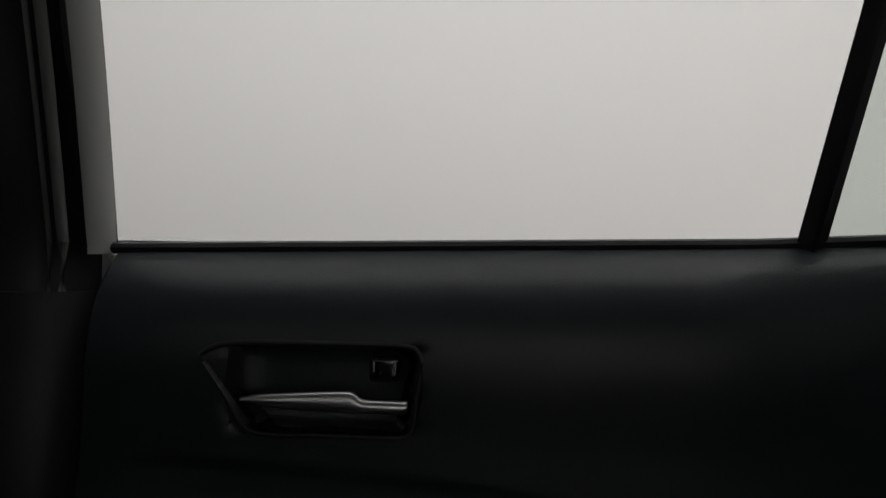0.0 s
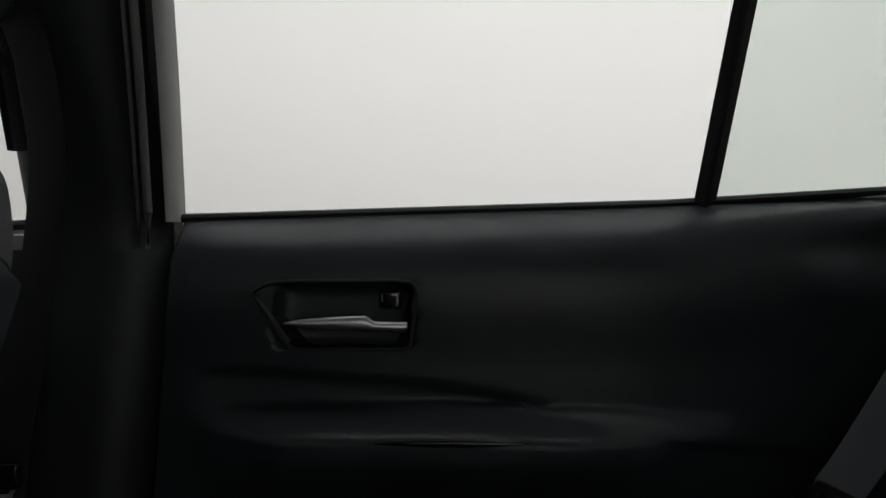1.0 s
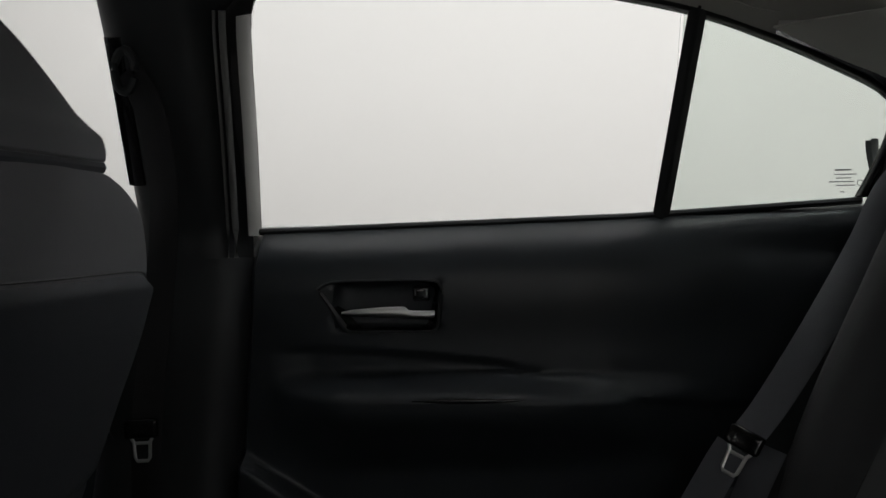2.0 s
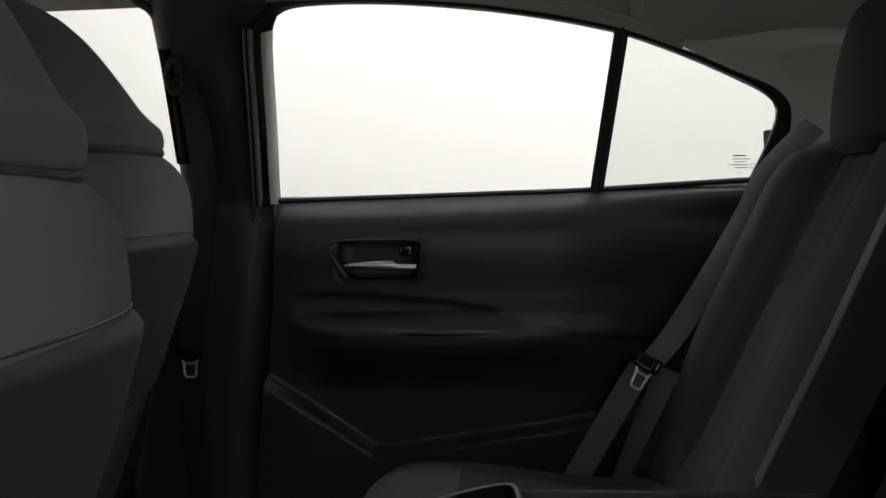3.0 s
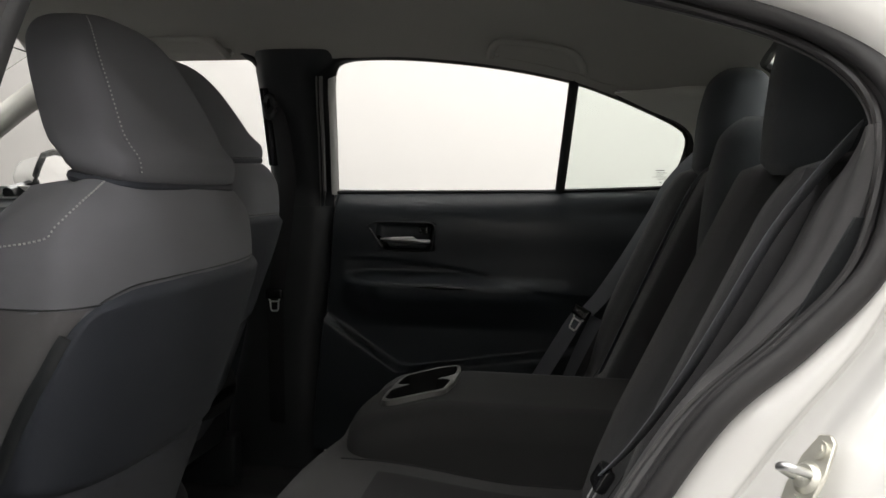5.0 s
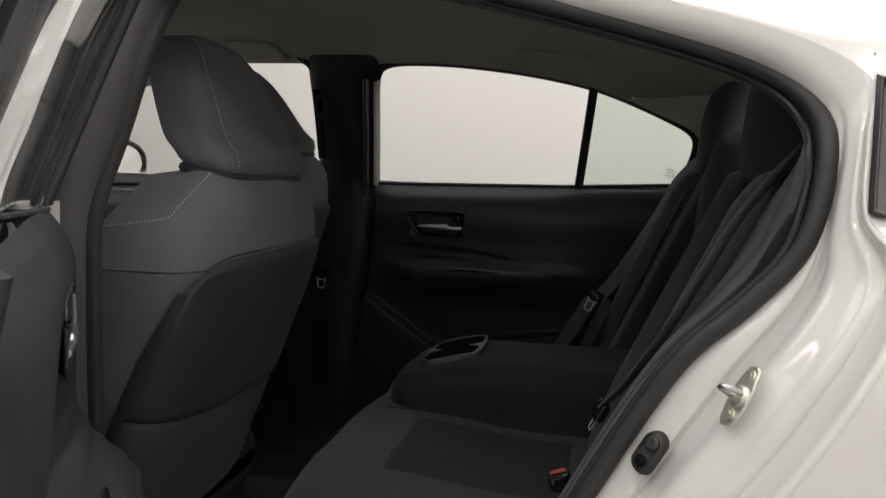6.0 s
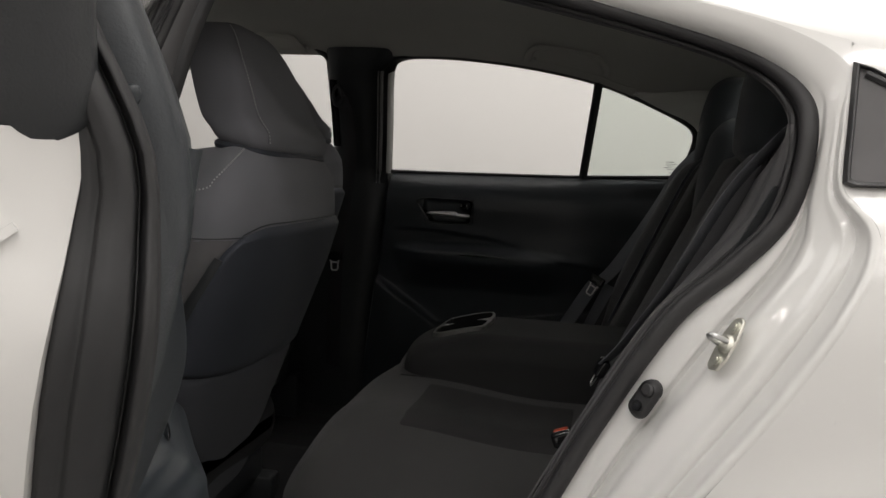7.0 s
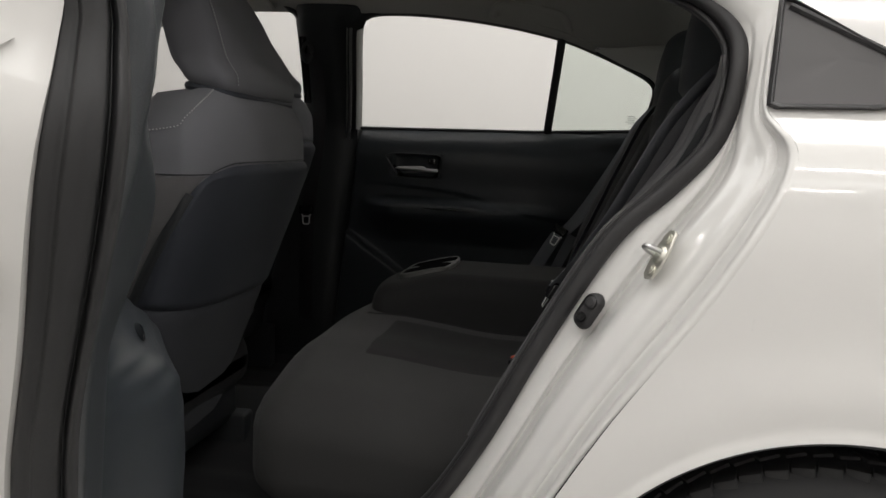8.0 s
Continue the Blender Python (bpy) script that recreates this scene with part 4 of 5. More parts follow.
    if s > 0:
        for dx, dz, w in ((0.0, 0.0, 0.022), (0.004, -0.006, 0.030), (0.002, -0.011, 0.020), (0.0, -0.016, 0.034), (0.006, -0.021, 0.026), (0.003, -0.030, 0.006)):
            x, z = 0.833 + dx, 1.018 + dz
            part("glass_print", rbox((w, 0.0008, 0.0014 if dz else 0.0021), 0.0003, 1, 1, lambda p: p + S(x, gy(x, z) + 0.0015, z)), PRINT, door)
        m = [S(0.858 + 0.004 * math.cos(k / 12 * math.tau), gy(0.858, 1.0) + 0.0015, 1.0 + 0.004 * math.sin(k / 12 * math.tau)) for k in range(12)]
        part("glass_print", tube(m, 0.0006, 4, True), PRINT, door)
    return door


rear_door(1)
NEAR_DOOR = rear_door(-1)
HINGE = Vector((-0.035, -0.74, 0))
OPEN = 57.0
NEAR_DOOR.matrix_world = Matrix.Translation(HINGE + Vector((0.027, 0.018, -0.01))) @ Matrix.Rotation(radians(-OPEN), 4, "Z") @ Matrix.Translation(-HINGE)


def front_door(s):
    door = thing("door_3" if s > 0 else "door_4", "white front car door, shut, with black inner trim", "car door", (0, 0, 0), "car doors", "structure")
    S = lambda x, y, z: Vector((x, s * y, z))
    gy = lambda x, z: 0.745 - 0.40 * max(0, z - 0.94) - 0.03 * max(0, -0.6 - x)
    line = [(-0.172, 0.945), (-0.166, 1.06), (-0.158, 1.17), (-0.158, 1.235), (-0.178, 1.275), (-0.222, 1.292), (-0.33, 1.296), (-0.5, 1.285), (-0.66, 1.25), (-0.82, 1.18), (-1.0, 1.06), (-1.12, 0.96), (-1.14, 0.925)]
    rim = along([Vector((x, 0, z)) for x, z in line], 60)
    outer = []
    for i, p in enumerate(rim):
        t = (rim[min(i + 1, 59)] - rim[max(i - 1, 0)]).normalized()
        outer.append(p + Vector((t.z, 0, -t.x)) * 0.016)
    part("window_frame", thick(band([S(p.x, gy(p.x, p.z) - 0.008, p.z) for p in rim], [S(q.x, gy(q.x, q.z) - 0.014, q.z) for q in outer], lambda i, v, p: p + S(0, -0.008 * math.sin(v * math.pi), 0), 6), 0.004), RUBBER, door)
    part("belt_seal", tube([S(lerp(-0.17, -1.13, i / 20), gy(lerp(-0.17, -1.13, i / 20), 0.94) - 0.004, lerp(0.945, 0.912, i / 20)) for i in range(21)], 0.006, 8), RUBBER, door)

    def fn(u, v):
        x = lerp(-0.158, -1.13, u)
        lo = lerp(0.935, 0.905, u)
        hi = lo + 0.01
        for a, b in zip(rim, rim[1:]):
            if b.x <= x <= a.x and a.z > 0.96:
                hi = max(hi, lerp(a.z, b.z, (a.x - x) / max(1e-6, a.x - b.x)))
        return S(x, gy(x, lerp(lo, hi, v)) + 0.004, lerp(lo, hi, v))

    g = part("window_glass", thick(sheet(fn, 40, 8), 0.003), GLASS, door)
    g.visible_shadow = False

    def inner(u, v):
        z = lerp(0.26, 0.945, v)
        x = lerp(-0.20, -1.1, u)
        y = soft_steps(z, [(0.25, 0.71), (0.62, 0.70), (0.69, 0.66), (0.70, 0.645), (0.735, 0.685), (0.86, 0.69), (0.92, 0.705), (0.945, 0.742)])
        return S(x, y - 0.02 * smooth(-0.8, -1.05, x), z - 0.035 * u * smooth(0.8, 1, v))

    part("inner_trim", thick(sheet(inner, 40, 60), 0.003), SOFT, door)
    part("outer_skin", thick(sheet(lambda u, v: S(lerp(-0.1, -1.06, u), side_y(lerp(-0.1, -1.06, u), lerp(0.22, 0.955, v)) - 0.001, lerp(0.22, 0.955, v)), 30, 30), 0.003), PAINT, door)
    part("pillar_cover", thick(sheet(lambda u, v: S(lerp(-0.098, -0.18, u) + 0.03 * v, gy(0, lerp(0.95, 1.28, v)) + 0.016, lerp(0.95, 1.28, v)), 4, 12), 0.004), GREY_TRIM, door)
    mirror = new("door_mirror")
    mirror.parent = door
    mirror["label"] = "black-rimmed exterior mirror"
    ring = along([S(-0.945, 0.86, 1.045), S(-0.945, 0.93, 1.055), S(-0.935, 1.0, 1.03), S(-0.935, 1.03, 0.985), S(-0.94, 1.01, 0.94), S(-0.95, 0.93, 0.92), S(-0.955, 0.86, 0.925), S(-0.955, 0.835, 0.98)], 40, True)
    ctr = sum(ring, Vector()) / 40
    hb = band(ring, [p.lerp(ctr, 0.6) + Vector((-0.12, 0, 0)) for p in ring], lambda i, v, p: p + Vector((-0.03 * math.sin(v * math.pi), 0, 0)), 8, True)
    part("housing", hb, PAINT, mirror)
    part("rim", tube(ring, 0.010, 8, True), GLOSS, mirror)
    ml = band([p.lerp(ctr, 0.03) for p in ring], [p.lerp(ctr, 0.97) for p in ring], None, 4, True)
    part("mirror_glass", ml, MIRROR, mirror)
    part("stalk", tube([S(-0.99, 0.76, 0.93), S(-0.985, 0.80, 0.94), S(-0.98, 0.88, 0.955)], 0.022, 8), GLOSS, mirror)
    return door


front_door(1)
front_door(-1)


# ---- seats ----
def stitches(pts, step=0.0058, length=0.0048, r=0.0013):
    """Short raised threads along a line."""
    total = sum((b - a).length for a, b in zip(pts, pts[1:]))
    fine = along(pts, max(3, int(total / step) * 2 + 1))
    bm = bmesh.new()
    for a, b in zip(fine[::2], fine[1::2]):
        tube([a, a.lerp(b, length / step * 1.0)], r, 5, False, bm)
    return bm


def front_seat(name_y, dx, label, lift=0.0, up=0.0, tip=0.0):
    """A front seat as seen from behind, built at the driver's place and slid by dx."""
    y0 = name_y
    seat = thing("front_seat", label, "car seat", (dx - 0.2, y0, 0.2), "front seats")
    o = Vector((0.2, 0, up - 0.2))
    flip = -1 if y0 > 0 else 1

    def rear_x(z):
        return steps(z, [(0.28, -0.045), (0.44, -0.005), (0.56, 0.035), (0.68, 0.078), (0.80, 0.117), (0.87, 0.131), (0.93, 0.129), (0.965, 0.118), (0.985, 0.104), (1.0, 0.075)])

    def half(z):
        return steps(z, [(0.28, 0.19), (0.41, 0.205), (0.54, 0.225), (0.7, 0.238), (0.80, 0.252), (0.88, 0.258), (0.93, 0.248), (0.96, 0.226), (0.985, 0.185), (1.0, 0.13)])

    def depth(z):
        return steps(z, [(0.28, 0.13), (0.6, 0.15), (0.85, 0.15), (0.95, 0.12), (1.0, 0.08)])

    # body of the back: closed rings from the foot to the shoulders, which slope to the front
    def ring_pt(a, z, grow=0.0):
        h, xr, d = half(z) + grow, rear_x(z) + grow, depth(z)
        c, q = math.cos(a), math.sin(a)
        px = math.copysign(abs(c) ** 0.38, c)
        py = math.copysign(abs(q) ** 0.38, q)
        bow = 0.020 * (1 - py * py) * (1 if c > 0 else 0)
        fall = 0.055 * smooth(0.88, 0.99, z) * (0.5 - 0.5 * px) ** 1.5
        return Vector((xr - d / 2 + px * d / 2 + bow - 0.012 - (0.06 * py ** 4 if c < 0 else 0.012 * py ** 4), h * py, z - fall)) + o

    bm = sheet(lambda u, v: ring_pt(u * math.tau, lerp(0.28, 1.0, v)), 96, 72, True)
    bmesh.ops.holes_fill(bm, edges=[e for e in bm.edges if e.is_boundary], sides=0)
    part("backrest", bm, FABRIC_SIDE, seat)

    # darker knit pocket: its outer border runs forward round the side as it goes down
    def outer_angle(z):
        return radians(steps(z, [(0.55, 89.8), (0.60, 89.5), (0.64, 89.0), (0.67, 88.3), (0.70, 87.0), (0.74, 82.5), (0.77, 75.0), (0.805, 65.0), (0.825, 57.0), (0.848, 40.0)]))

    def pocket_top(u):
        return steps(u, [(0.0, 0.846), (0.05, 0.852), (0.2, 0.863), (0.5, 0.866), (1.0, 0.868)])

    def pocket_bottom(u):
        return lerp(0.608, 0.588, min(1.0, u * 1.3))

    def panel(u, v, low, high, grow):
        z = lerp(low(u), high(u), v)
        a = lerp(-outer_angle(z), radians(84), u)
        edge = min(u * 1.5, 1 - u, v, 1 - v)
        return ring_pt(flip * a, z, 0.0015 + grow * smooth(0, 0.07, edge) - 0.0055 * (1 - smooth(0, 0.025, edge)))

    part("map_pocket", sheet(lambda u, v: panel(u, v, pocket_bottom, pocket_top, 0.008), 60, 50), POCKET, seat, "blue-black knit map pocket")
    # panel under the pocket, darkened in colour as it lies in shadow
    part("lower_back_panel", sheet(lambda u, v: panel(u, v, lambda q: 0.31, lambda q: pocket_bottom(q) + 0.012, 0.004), 40, 30), LOWER_SHADED, seat)
    # outer flank below the seam, its shade put into the colour
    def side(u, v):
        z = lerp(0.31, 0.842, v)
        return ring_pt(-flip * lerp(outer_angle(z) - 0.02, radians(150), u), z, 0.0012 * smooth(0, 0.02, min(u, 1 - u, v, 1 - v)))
    part("side_panel", sheet(side, 30, 40), FABRIC_SHADED, seat)
    # elastic band on the pocket's outer edge
    zs = [lerp(0.812, 0.580, i / 29) for i in range(30)]
    band_pts = [ring_pt(-flip * (outer_angle(z) + 0.004), z, 0.006) for z in zs]
    normals = [(ring_pt(-flip * min(outer_angle(z) + 0.12, radians(89.9)), z) - ring_pt(-flip * (outer_angle(z) - 0.08), z)) for z in zs]
    part("pocket_band", ribbon(band_pts, 0.017, 0.005, normals), PLASTIC, seat, "black elastic pocket band")
    # seam from the pocket's corner round the outer side, and the shoulder stitching
    part("seam", tube([ring_pt(-flip * radians(lerp(26, 125, i / 30)), lerp(0.846, 0.842, i / 30), 0.0) for i in range(31)], 0.0012, 6), PLASTIC, seat)
    part("seam", tube([ring_pt(flip * lerp(-outer_angle(0.848), radians(84), u), pocket_top(u) + 0.0015, 0.0) for u in [i / 40 for i in range(41)]], 0.0012, 6), PLASTIC, seat)
    sh = [ring_pt(-flip * radians(a), z, 0.0012) for a, z in ((46, 0.988), (53, 0.979), (61, 0.968), (71, 0.955), (82, 0.940), (88.5, 0.926), (93, 0.914), (101, 0.904))]
    part("stitching", stitches(sh), THREAD, seat)["kind"] = "stuff"

    # head restraint: a flat leaning rear face, tight outer corner, broad padded foot
    def head(u, v):
        a = u * math.tau
        k = v
        z = lerp(0.984, 1.208, k) + lift
        hw = steps(k, [(0, 0.140), (0.02, 0.154), (0.06, 0.166), (0.12, 0.171), (0.30, 0.166), (0.55, 0.149), (0.75, 0.128), (0.88, 0.106), (0.95, 0.084), (0.985, 0.062), (1.0, 0.035)])
        xr = steps(k, [(0, 0.088), (0.02, 0.104), (0.06, 0.116), (0.12, 0.117), (0.25, 0.098), (0.45, 0.082), (0.65, 0.065), (0.82, 0.046), (0.93, 0.026), (1.0, -0.002)])
        dp = steps(k, [(0, 0.076), (0.04, 0.098), (0.15, 0.112), (0.4, 0.114), (0.8, 0.105), (0.93, 0.085), (1.0, 0.04)])
        mid = flip * steps(k, [(0, 0.014), (0.3, 0.008), (0.5, 0.0), (0.75, -0.012), (1.0, -0.016)])
        c, q = math.cos(a), math.sin(a)
        px = math.copysign(abs(c) ** 0.46, c)
        py = math.copysign(abs(q) ** 0.46, q)
        low = smooth(0.16, 0, k)
        sag = low * (-0.013 * max(0.0, px) + 0.010 * max(0.0, -px) - 0.004 * flip * py * max(0.0, px))
        return Vector((xr - dp / 2 + px * dp / 2 + 0.004 * (1 - py * py) * max(0.0, px) - tip * k, hw * py + mid, z + sag)) + o

    hb = sheet(head, 88, 40, True)
    bmesh.ops.holes_fill(hb, edges=[e for e in hb.edges if e.is_boundary], sides=0)
    hd = part("headrest", hb, FABRIC_SIDE, seat)
    corner = radians(40)
    line = [head((math.tau - corner if flip > 0 else corner) / math.tau, v) for v in [lerp(0.08, 0.965, i / 14) for i in range(15)]]
    grown = [p + Vector((0.0010, -flip * 0.0010, 0)) for p in line]
    part("seam_groove", tube([p + Vector((-0.0004, -flip * 0.003, 0)) for p in line], 0.0012, 6), FABRIC_SIDE, hd)
    part("stitching", stitches(grown, 0.0058, 0.0042, 0.0010), THREAD, hd)["kind"] = "stuff"
    part("piping", tube([head(i / 88, 0.035) - Vector((0.002, 0, 0.004)) for i in range(88)], 0.0075, 8, True), POCKET, hd, "dark padded lower edge")
    for y in (-0.06, 0.06):
        part("headrest_post", tube([Vector((0.05, y, 0.93)) + o, Vector((0.06, y, 1.02)) + o], 0.007, 8), CHROME, seat)
    part("cushion", rbox((0.56, 0.52, 0.18), 0.07, 10, 4, lambda p: Vector((p.x, p.y, p.z + 0.03 * (-p.x / 0.28) * (p.z > 0))) + Vector((-0.28, 0, 0.43)) + o), FABRIC, seat)
    for y in (-0.19, 0.19):
        part("seat_rail", rbox((0.5, 0.05, 0.09 + up), 0.008, 3, 2, lambda p: p + Vector((-0.24, y, 0.255 - up / 2)) + o), PLASTIC, seat)
    part("seat_base", rbox((0.44, 0.42, 0.10), 0.03, 4, 3, lambda p: p + Vector((-0.24, 0, 0.325)) + o), PLASTIC, seat)
    return seat


front_seat(-0.316, 0.0, "charcoal fabric driver seat with back pocket and stitched headrest")
front_seat(0.355, -0.208, "charcoal fabric front passenger seat slid further forward", 0.008, 0.040, 0.080)


def inside(x, y, ring):
    """Whether (x, y) lies within the closed outline ring."""
    odd = False
    for a, b in zip(ring, ring[1:] + ring[:1]):
        if (a.y > y) != (b.y > y) and x < a.x + (y - a.y) / (b.y - a.y) * (b.x - a.x):
            odd = not odd
    return odd


def rear_bench():
    bench = thing("rear_bench", "dark grey fabric rear bench with folded-down armrest", "rear seat", (0.5, 0, 0.3))
    o = Vector((-0.5, 0, -0.3))

    def cushion(p):
        q = p.copy()
        k = smooth(-0.09, 0.10, p.z)
        q.z += k * (0.022 * smooth(0.1, -0.15, p.x) - 0.008 * math.exp(-((abs(p.y) - 0.32) / 0.13) ** 2) - 0.050 * smooth(0.36, 0.63, abs(p.y)))
        q.x += 0.03 * smooth(-0.05, -0.13, p.z) * (p.x < 0)
        q.x += 0.02 * math.exp(-(p.y / 0.12) ** 2) * (p.x < 0)
        return q + Vector((0.485, 0, 0.415)) + o

    part("cushion", rbox((0.57, 1.26, 0.25), 0.085, 26, 5, cushion), CUSHION, bench)
    # lighter panels let into the cushion
    for s in (-1, 1):
        def inlay(u, v):
            x, y = lerp(0.335, 0.66, u), s * lerp(0.20, 0.47, v)
            p = cushion(Vector((x - 0.485, y, 0.125))) - o
            e = min(u, 1 - u, v, 1 - v)
            return Vector((p.x, p.y, p.z + 0.005 * smooth(0, 0.1, e) - 0.004)) + o
        part("cushion_panel", sheet(inlay, 24, 24), FABRIC_MID, bench)
        part("seam", tube([cushion(Vector((x - 0.485, s * 0.185, 0.125))) + Vector((0, 0, 0.0005)) for x in [lerp(0.29, 0.66, i / 12) for i in range(13)]], 0.0015, 6), FABRIC, bench)

    def swell(w, z):
        # how far the front lies behind its mean line, w from the middle of the car
        outer = steps(z, [(0.50, 0.0), (0.56, 0.15), (0.62, 0.5), (0.70, 0.9), (0.78, 1.0), (0.96, 1.0), (1.02, 0.6)])
        scoop = smooth(0.50, 0.62, z)
        base = steps(w, [(0.098, 0.050), (0.102, 0.022), (0.112, 0.004), (0.135, -0.010), (0.20, -0.014), (0.27, -0.004), (0.315, 0.018), (0.38, 0.024), (0.435, 0.018), (0.465, 0.004)])
        bolster = steps(w, [(0.44, 0.0), (0.475, -0.016), (0.515, -0.034), (0.545, -0.036), (0.568, -0.018), (0.582, 0.022), (0.588, 0.055)])
        return base * (scoop if 0.13 < w < 0.465 else 1.0) * (1 - smooth(0.465, 0.50, w)) + bolster * (outer if w < 0.56 else 1.0)

    def side_front(w, v):
        z = lerp(0.50, 1.036, v)
        top = smooth(0.94, 1.0, v)
        w = lerp(w, lerp(0.34, w, 0.93), smooth(0.80, 1.0, v))
        return bench_front(z) + swell(w, z) * (1 - 0.5 * top) + 0.055 * top ** 2, w, z

    ws = [0.098, 0.099, 0.102, 0.107, 0.115] + [lerp(0.13, 0.55, i / 40) for i in range(41)] + [0.557, 0.564, 0.570, 0.576, 0.581, 0.585, 0.588]
    for s in (-1, 1):
        def front(u, v):
            x, w, z = side_front(ws[int(round(u * (len(ws) - 1)))], v)
            return Vector((x, s * w, z)) + o
        bk = part("backrest", thick(sheet(front, len(ws), 44), 0.05), FABRIC_BACK, bench)
        for v0, v1 in ((0.10, 0.645), (0.652, 0.965)):
            def ins(u, v):
                vv = lerp(v0, v1, v)
                x, w, z = side_front(lerp(0.312, lerp(0.455, 0.435, smooth(0.4, 0.9, vv)), u), vv)
                e = min(u, 1 - u, v, 1 - v)
                return Vector((x + 0.003 - 0.006 * smooth(0, 0.15, e), s * w, z)) + o
            part("back_panel", sheet(ins, 20, 24), BACK_PANEL, bk)
        for w in (0.309, 0.447):
            pts = [side_front(lerp(w, w - 0.012 * (w > 0.4), v), v) for v in [lerp(0.10, 0.965, i / 30) for i in range(31)]]
            part("seam", tube([Vector((x + 0.0008, s * q, z)) + o for x, q, z in pts], 0.0016, 6), FABRIC, bk)
    # recess of the folded-down armrest, and the middle backrest over it
    def middle(u, v):
        q, z = lerp(-1, 1, u), lerp(0.50, 1.02, v)
        over = smooth(0.86, 0.92, z)
        return Vector((bench_front(z) + lerp(0.085, 0.028, over) + 0.02 * q ** 4 + 0.05 * smooth(0.95, 1.0, v) ** 2, 0.112 * q, z)) + o
    part("backrest", thick(sheet(middle, 24, 50), 0.04), FABRIC, bench)

    def headrest(y0, hw, z0, z1, x0):
        def fn(u, v):
            a = u * math.tau
            c, q = math.cos(a), math.sin(a)
            px, py = math.copysign(abs(c) ** 0.7, c), math.copysign(abs(q) ** 0.7, q)
            k = v
            w = hw * steps(k, [(0, 0.78), (0.06, 0.92), (0.25, 1.0), (0.7, 0.86), (0.86, 0.73), (0.95, 0.54), (1.0, 0.26)])
            d = 0.062 * steps(k, [(0, 0.7), (0.08, 0.95), (0.5, 1.0), (0.85, 0.85), (0.95, 0.6), (1.0, 0.3)])
            z = lerp(z0, z1, k)
            return Vector((x0 + 0.10 * (z - z0) + px * d - 0.012 * (c < 0) * (1 - py * py), y0 + py * w, z)) + o
        bm = sheet(fn, 48, 28, True)
        bmesh.ops.holes_fill(bm, edges=[e for e in bm.edges if e.is_boundary], sides=0)
        return bm

    for y0, hw, z0, z1, x0 in ((0.365, 0.104, 1.005, 1.219, 0.937), (-0.365, 0.104, 1.005, 1.222, 0.930), (0.005, 0.106, 0.84, 1.098, 0.906)):
        part("headrest", headrest(y0, hw, z0, z1, x0), HEADREST, bench)
    # armrest, folded down, with two cup holders in a grey bezel
    AY = -0.035

    def arm(p):
        q = p.copy()
        k = smooth(-0.075, -0.245, p.x)
        if p.z > 0:
            q.z -= 0.030 * k
        q.x += 0.025 * (p.y / 0.145) ** 2 * k
        return q + Vector((0.530, AY, 0.542)) + o

    def top(x, y):
        return arm(Vector((x - 0.530, y, 0.105))).z - o.z

    ring2 = [(0.332, -0.09), (0.328, -0.015), (0.335, 0.06), (0.350, 0.082), (0.42, 0.086), (0.440, 0.07), (0.447, 0.0), (0.443, -0.07), (0.430, -0.104), (0.355, -0.113)]
    ring2 = along([Vector((a, b, 0)) for a, b in ring2], 72, True)
    hole = []
    for p in ring2:
        d = Vector((0.385, -0.014, 0)) - p
        waist = 0.028 * math.exp(-((p.y + 0.012) / 0.014) ** 2)
        hole.append(p + d.normalized() * (0.009 + waist))
    block = rbox((0.51, 0.29, 0.21), 0.045, 64, 4, arm)
    bmesh.ops.delete(block, geom=[f for f in block.faces if f.calc_center_median().z + 0.3 > 0.58 and any(inside(v.co.x + 0.5, v.co.y, hole) for v in f.verts)], context="FACES")
    arm_ob = part("armrest", block, FABRIC_MID, bench, "dark grey fabric armrest folded down")
    bz = bmesh.new()
    lift = lambda p, h: Vector((p.x, p.y + AY * 0, top(p.x, p.y) + h)) + o
    rows = [[bz.verts.new(q) for q in row] for row in ([lift(p, -0.002) for p in ring2], [lift(p.lerp(h, 0.08), 0.007) for p, h in zip(ring2, hole)], [lift(p.lerp(h, 0.5), 0.009) for p, h in zip(ring2, hole)], [lift(p.lerp(h, 0.92), 0.0085) for p, h in zip(ring2, hole)], [lift(h, 0.006) for h in hole])]
    for a, b in zip(rows, rows[1:]):
        for i in range(72):
            bz.faces.new((a[i], a[(i + 1) % 72], b[(i + 1) % 72], b[i]))
    part("cup_holder_bezel", bz, RIM, arm_ob, "satin grey cup holder bezel")
    well = bmesh.new()
    rows = [[well.verts.new(lift(h.lerp(Vector((0.385, -0.014, 0)), f), dz)) for h in hole] for f, dz in ((0.0, 0.0075), (0.02, -0.01), (0.06, -0.06), (0.12, -0.068))]
    for a, b in zip(rows, rows[1:]):
        for i in range(72):
            well.faces.new((a[i], a[(i + 1) % 72], b[(i + 1) % 72], b[i]))
    well.faces.new(rows[-1][::-1])
    part("cup_holder_well", well, WELL, arm_ob, "black cup holder well")
    part("armrest_seam", tube([arm(Vector((lerp(-0.22, 0.22, i / 12), 0.145 - 0.013, 0.105 - 0.008))) for i in range(13)], 0.002, 6), PLASTIC, arm_ob)
    return bench


rear_bench()


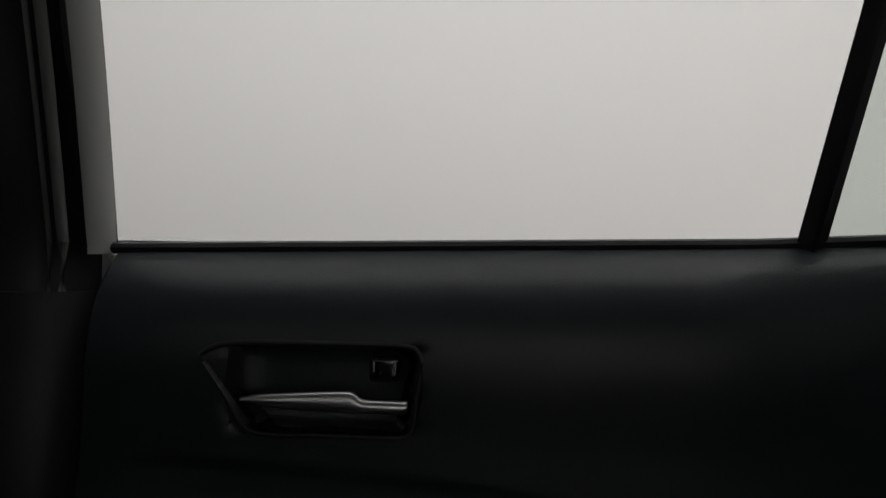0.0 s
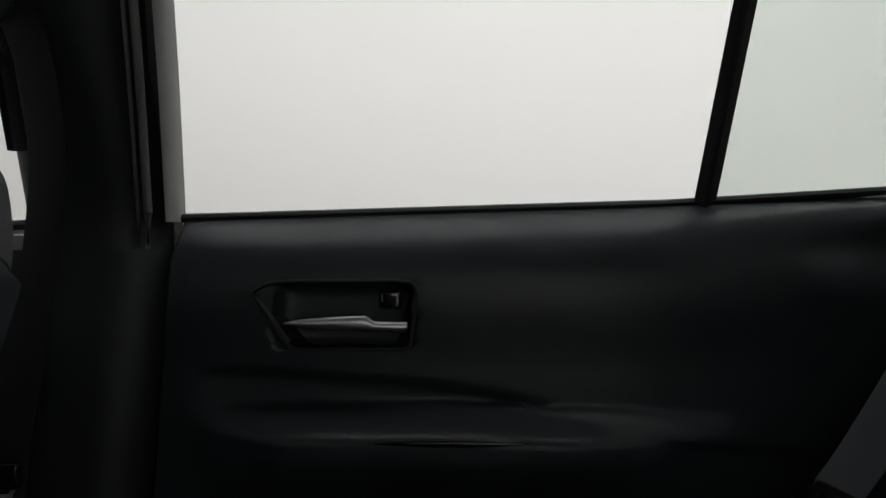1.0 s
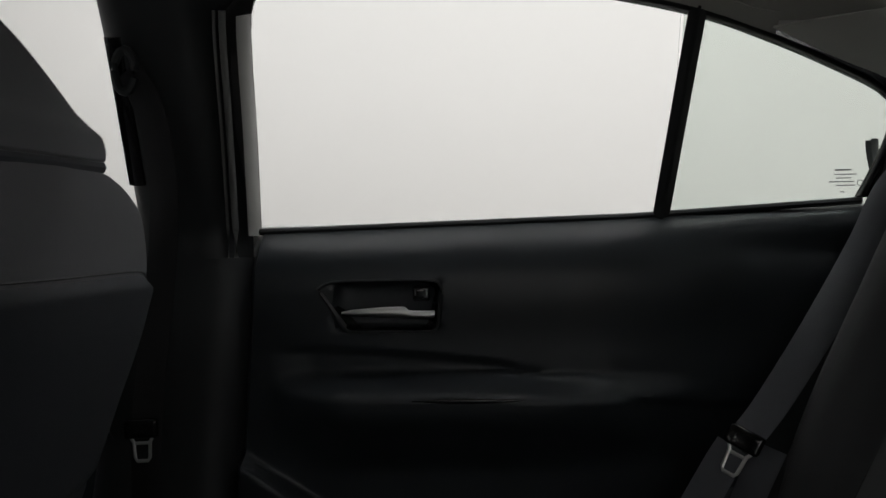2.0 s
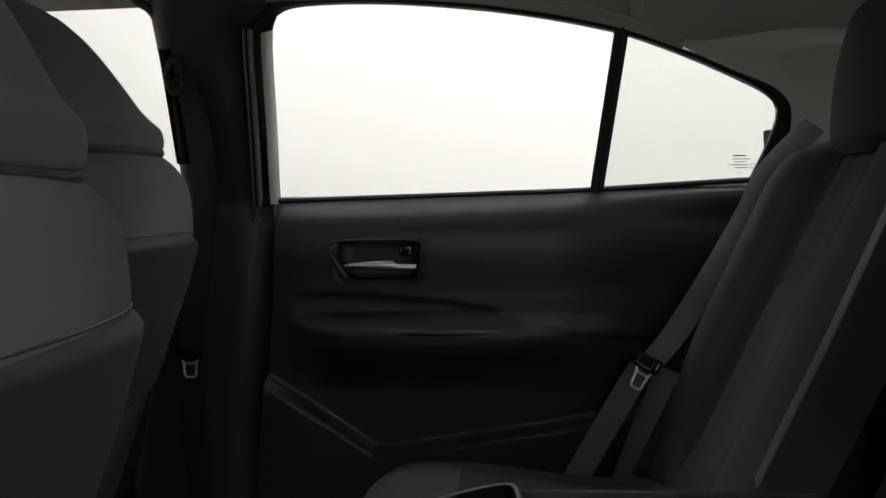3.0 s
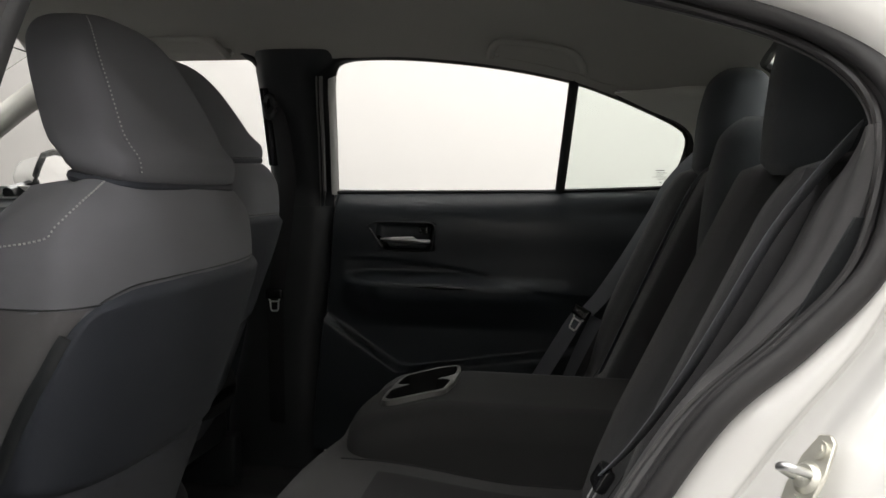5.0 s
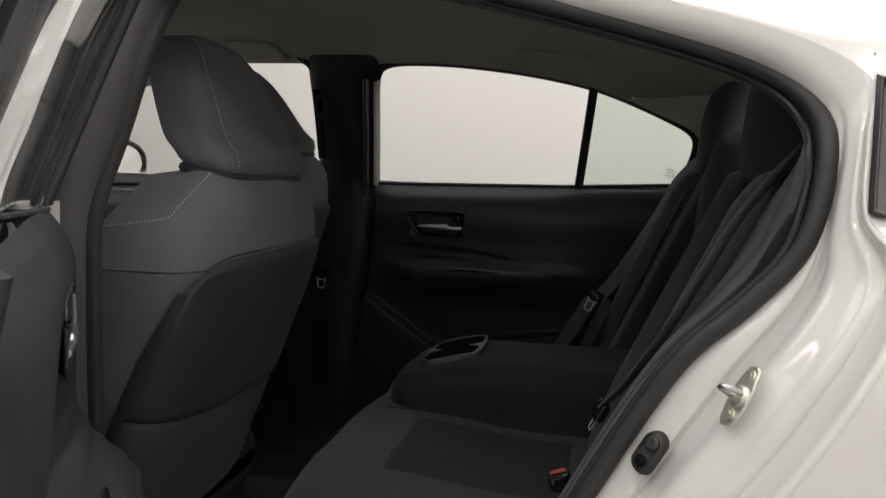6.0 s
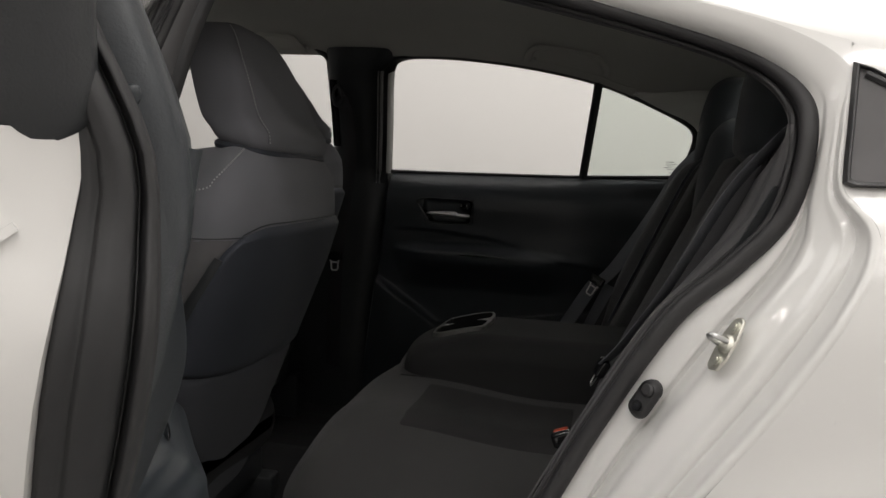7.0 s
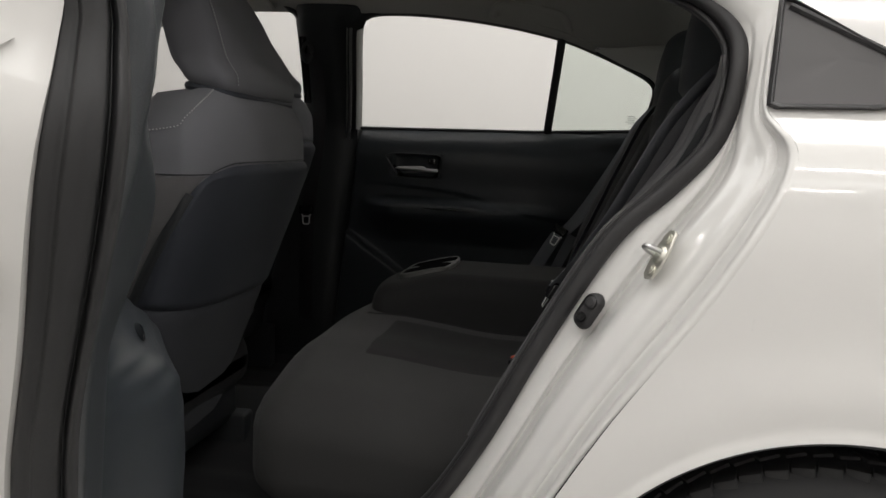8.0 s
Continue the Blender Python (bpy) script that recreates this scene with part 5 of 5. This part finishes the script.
# ---- belts ----
def tongue(at, down, face, parent, broad=1.0):
    """A belt tongue: black grip and a metal blade with a slot."""
    down, face = Vector(down).normalized(), Vector(face).normalized()
    side = down.cross(face).normalized()
    at = Vector(at)
    grip = rbox((0.058 * broad, 0.014, 0.026), 0.005, 4, 3, lambda p: at + side * p.x + face * p.y - down * p.z)
    part("grip", grip, GLOSS, parent, "black tongue grip")
    bm = bmesh.new()
    ring = [(-0.022, 0.010), (-0.014, 0.024), (-0.0125, 0.052), (-0.009, 0.058), (0.009, 0.058), (0.0125, 0.052), (0.014, 0.024), (0.022, 0.010)]
    tube([at + side * a * broad + down * b * broad for a, b in ring], 0.0032 * broad, 8, False, bm, 0.5, face)
    tube([at + (side * -0.013 + down * 0.026) * broad, at + (side * 0.013 + down * 0.026) * broad], 0.003 * broad, 8, False, bm, 0.5, face)
    part("blade", bm, BLADE, parent, "metal tongue blade")


def rear_belt(s):
    belt = thing("seat_belt", "grey webbing seat belt resting on the rear bench side" if s > 0 else "grey webbing seat belt hanging beside the rear doorway", "seat belt", (0.7, s * 0.6, 0.6), "seat belts")
    o = -Vector((0.7, s * 0.6, 0.6))
    S = lambda x, y, z: Vector((x, s * y, z)) + o
    sh = along([S(0.92, 0.605, 1.06), S(0.856, 0.615, 0.99), S(0.819, 0.615, 0.916), S(0.761, 0.615, 0.813), S(0.701, 0.612, 0.719), S(0.662, 0.60, 0.675)] if s > 0 else [S(0.912, 0.575, 1.042), S(0.872, 0.598, 1.0), S(0.836, 0.606, 0.95), S(0.800, 0.604, 0.88), S(0.763, 0.600, 0.81), S(0.722, 0.594, 0.745), S(0.695, 0.588, 0.712)], 28)
    part("shoulder_strap", ribbon([p + Vector((-0.012, 0, 0)) for p in sh] if s < 0 else sh, 0.046, 0.0022, (0.75, -0.66 * s, -0.1) if s > 0 else (0.42, 0.9, 0)), WEBBING, belt)
    if s < 0:
        tongue(Vector((0.680, -0.588, 0.705)) + o, (-0.45, 0.05, -0.85), (-0.9, -0.2, 0.4), belt, 0.5)
        return belt
    lap = along([S(0.645, 0.592, 0.668), S(0.632, 0.59, 0.649), S(0.586, 0.59, 0.569), S(0.539, 0.59, 0.485), S(0.51, 0.59, 0.43)], 16)
    part("lap_strap", ribbon(lap, 0.046, 0.0022, (0.78, -0.62 * s, -0.1)), WEBBING, belt)
    lap2 = along([S(0.692, 0.592, 0.665), S(0.682, 0.588, 0.647), S(0.648, 0.584, 0.567), S(0.617, 0.582, 0.484), S(0.60, 0.582, 0.44)], 16)
    part("lap_strap", ribbon(lap2, 0.046, 0.0022, (0.78, -0.62 * s, -0.1)), WEBBING, belt)
    tongue(Vector((0.652, s * 0.566, 0.682)) + o, (-0.45, -0.05 * s, -0.85), (-0.5, -0.85 * s, 0.2), belt, 0.78)
    return belt


rear_belt(1)
rear_belt(-1)


def centre_belt():
    belt = thing("centre_belt", "grey webbing centre belt lying on the rear backrest", "seat belt", (0.75, 0.17, 0.7), "seat belts")
    o = -Vector((0.75, 0.17, 0.7))
    pts = along([Vector((0.93, 0.10, 1.045)), Vector((0.868, 0.092, 1.022)), Vector((0.835, 0.086, 0.985)), Vector((0.800, 0.085, 0.91)), Vector((0.757, 0.085, 0.81)), Vector((0.715, 0.095, 0.71)), Vector((0.690, 0.10, 0.65))], 30)
    part("strap", ribbon([p + o for p in pts], 0.040, 0.0022, (0.25, 1, 0)), WEBBING, belt)


centre_belt()


def front_belt(s, x0):
    belt = thing("seat_belt", "black webbing front belt hanging on the centre pillar", "seat belt", (x0, s * 0.62, 0.7), "seat belts")
    o = -Vector((x0, s * 0.62, 0.7))
    S = lambda x, y, z: Vector((x0 + x, s * y, z)) + o
    part("strap", ribbon(along([S(-0.025, 0.600, 1.165), S(0.0, 0.612, 1.12), S(0.008, 0.635, 1.0), S(0.0, 0.625, 0.85), S(-0.01, 0.60, 0.70), S(-0.012, 0.60, 0.55), S(-0.02, 0.63, 0.35)], 30), 0.046, 0.0022, (1, -0.2 * s, 0)), BLACK_WEB, belt)
    tongue(Vector((x0 - 0.012, s * 0.588, 0.695)) + o, (0, 0.05, -1), (0.15, -s, 0), belt, 0.75)


front_belt(1, -0.105)


def buckle(x, y, z):
    b = thing("belt_buckle", "black belt buckle with a red release button in the bench", "belt buckle", (x, y, z))
    up = Vector((-0.35, 0, 0.94)).normalized()
    m = up.to_track_quat("Z", "Y").to_matrix()
    part("housing", rbox((0.024, 0.036, 0.072), 0.007, 4, 3, lambda p: m @ p), GLOSS, b)
    part("button", rbox((0.014, 0.026, 0.012), 0.004, 3, 2, lambda p: m @ (p + Vector((-0.004, 0, 0.032)))), ORANGE, b, "orange-red release button")


buckle(0.634, -0.42, 0.522)


# ---- grab handles ----
def grab_handle(x0, x1):
    h = thing("grab_handle", "warm grey fold-up grab handle on the headliner rail", "grab handle", ((x0 + x1) / 2, 0.57, 1.3), "grab handles")
    o = -Vector(h.location)
    L = x1 - x0
    pts = []
    for x, d, z in ((x0 + 0.004, 0.0, 1.285), (x0 + 0.012, 0.016, 1.302), (x0 + 0.03, 0.026, 1.316), (x0 + L * 0.3, 0.030, 1.318), (x0 + L * 0.5, 0.031, 1.318), (x0 + L * 0.7, 0.030, 1.317), (x1 - 0.03, 0.026, 1.312), (x1 - 0.012, 0.016, 1.296), (x1 - 0.004, 0.0, 1.278)):
        drop = lining_edge(x) - 1.295
        pts.append(Vector((x, lining_half(x) - 0.020 - d * 1.5, z + drop * 0.6 + 0.004)) + o)
    part("grip", tube(along(pts, 40), 0.011, 10, False, None, 0.8), HEADLINER, h)
    for x in (x0 + 0.01, x1 - 0.01):
        part("mount", rbox((0.034, 0.022, 0.03), 0.007, 3, 2, lambda p: p + Vector((x, lining_half(x) - 0.012, 1.303 + 0.6 * (lining_edge(x) - 1.295))) + o), HEADLINER, h)
    part("base", rbox((L * 0.62, 0.012, 0.022), 0.005, 4, 2, lambda p: p + Vector(((x0 + x1) / 2, lining_half((x0 + x1) / 2) - 0.014, 1.312 + 0.6 * (lining_edge((x0 + x1) / 2) - 1.295))) + o), HEADLINER, h)


grab_handle(0.42, 0.645)
grab_handle(-0.45, -0.225)
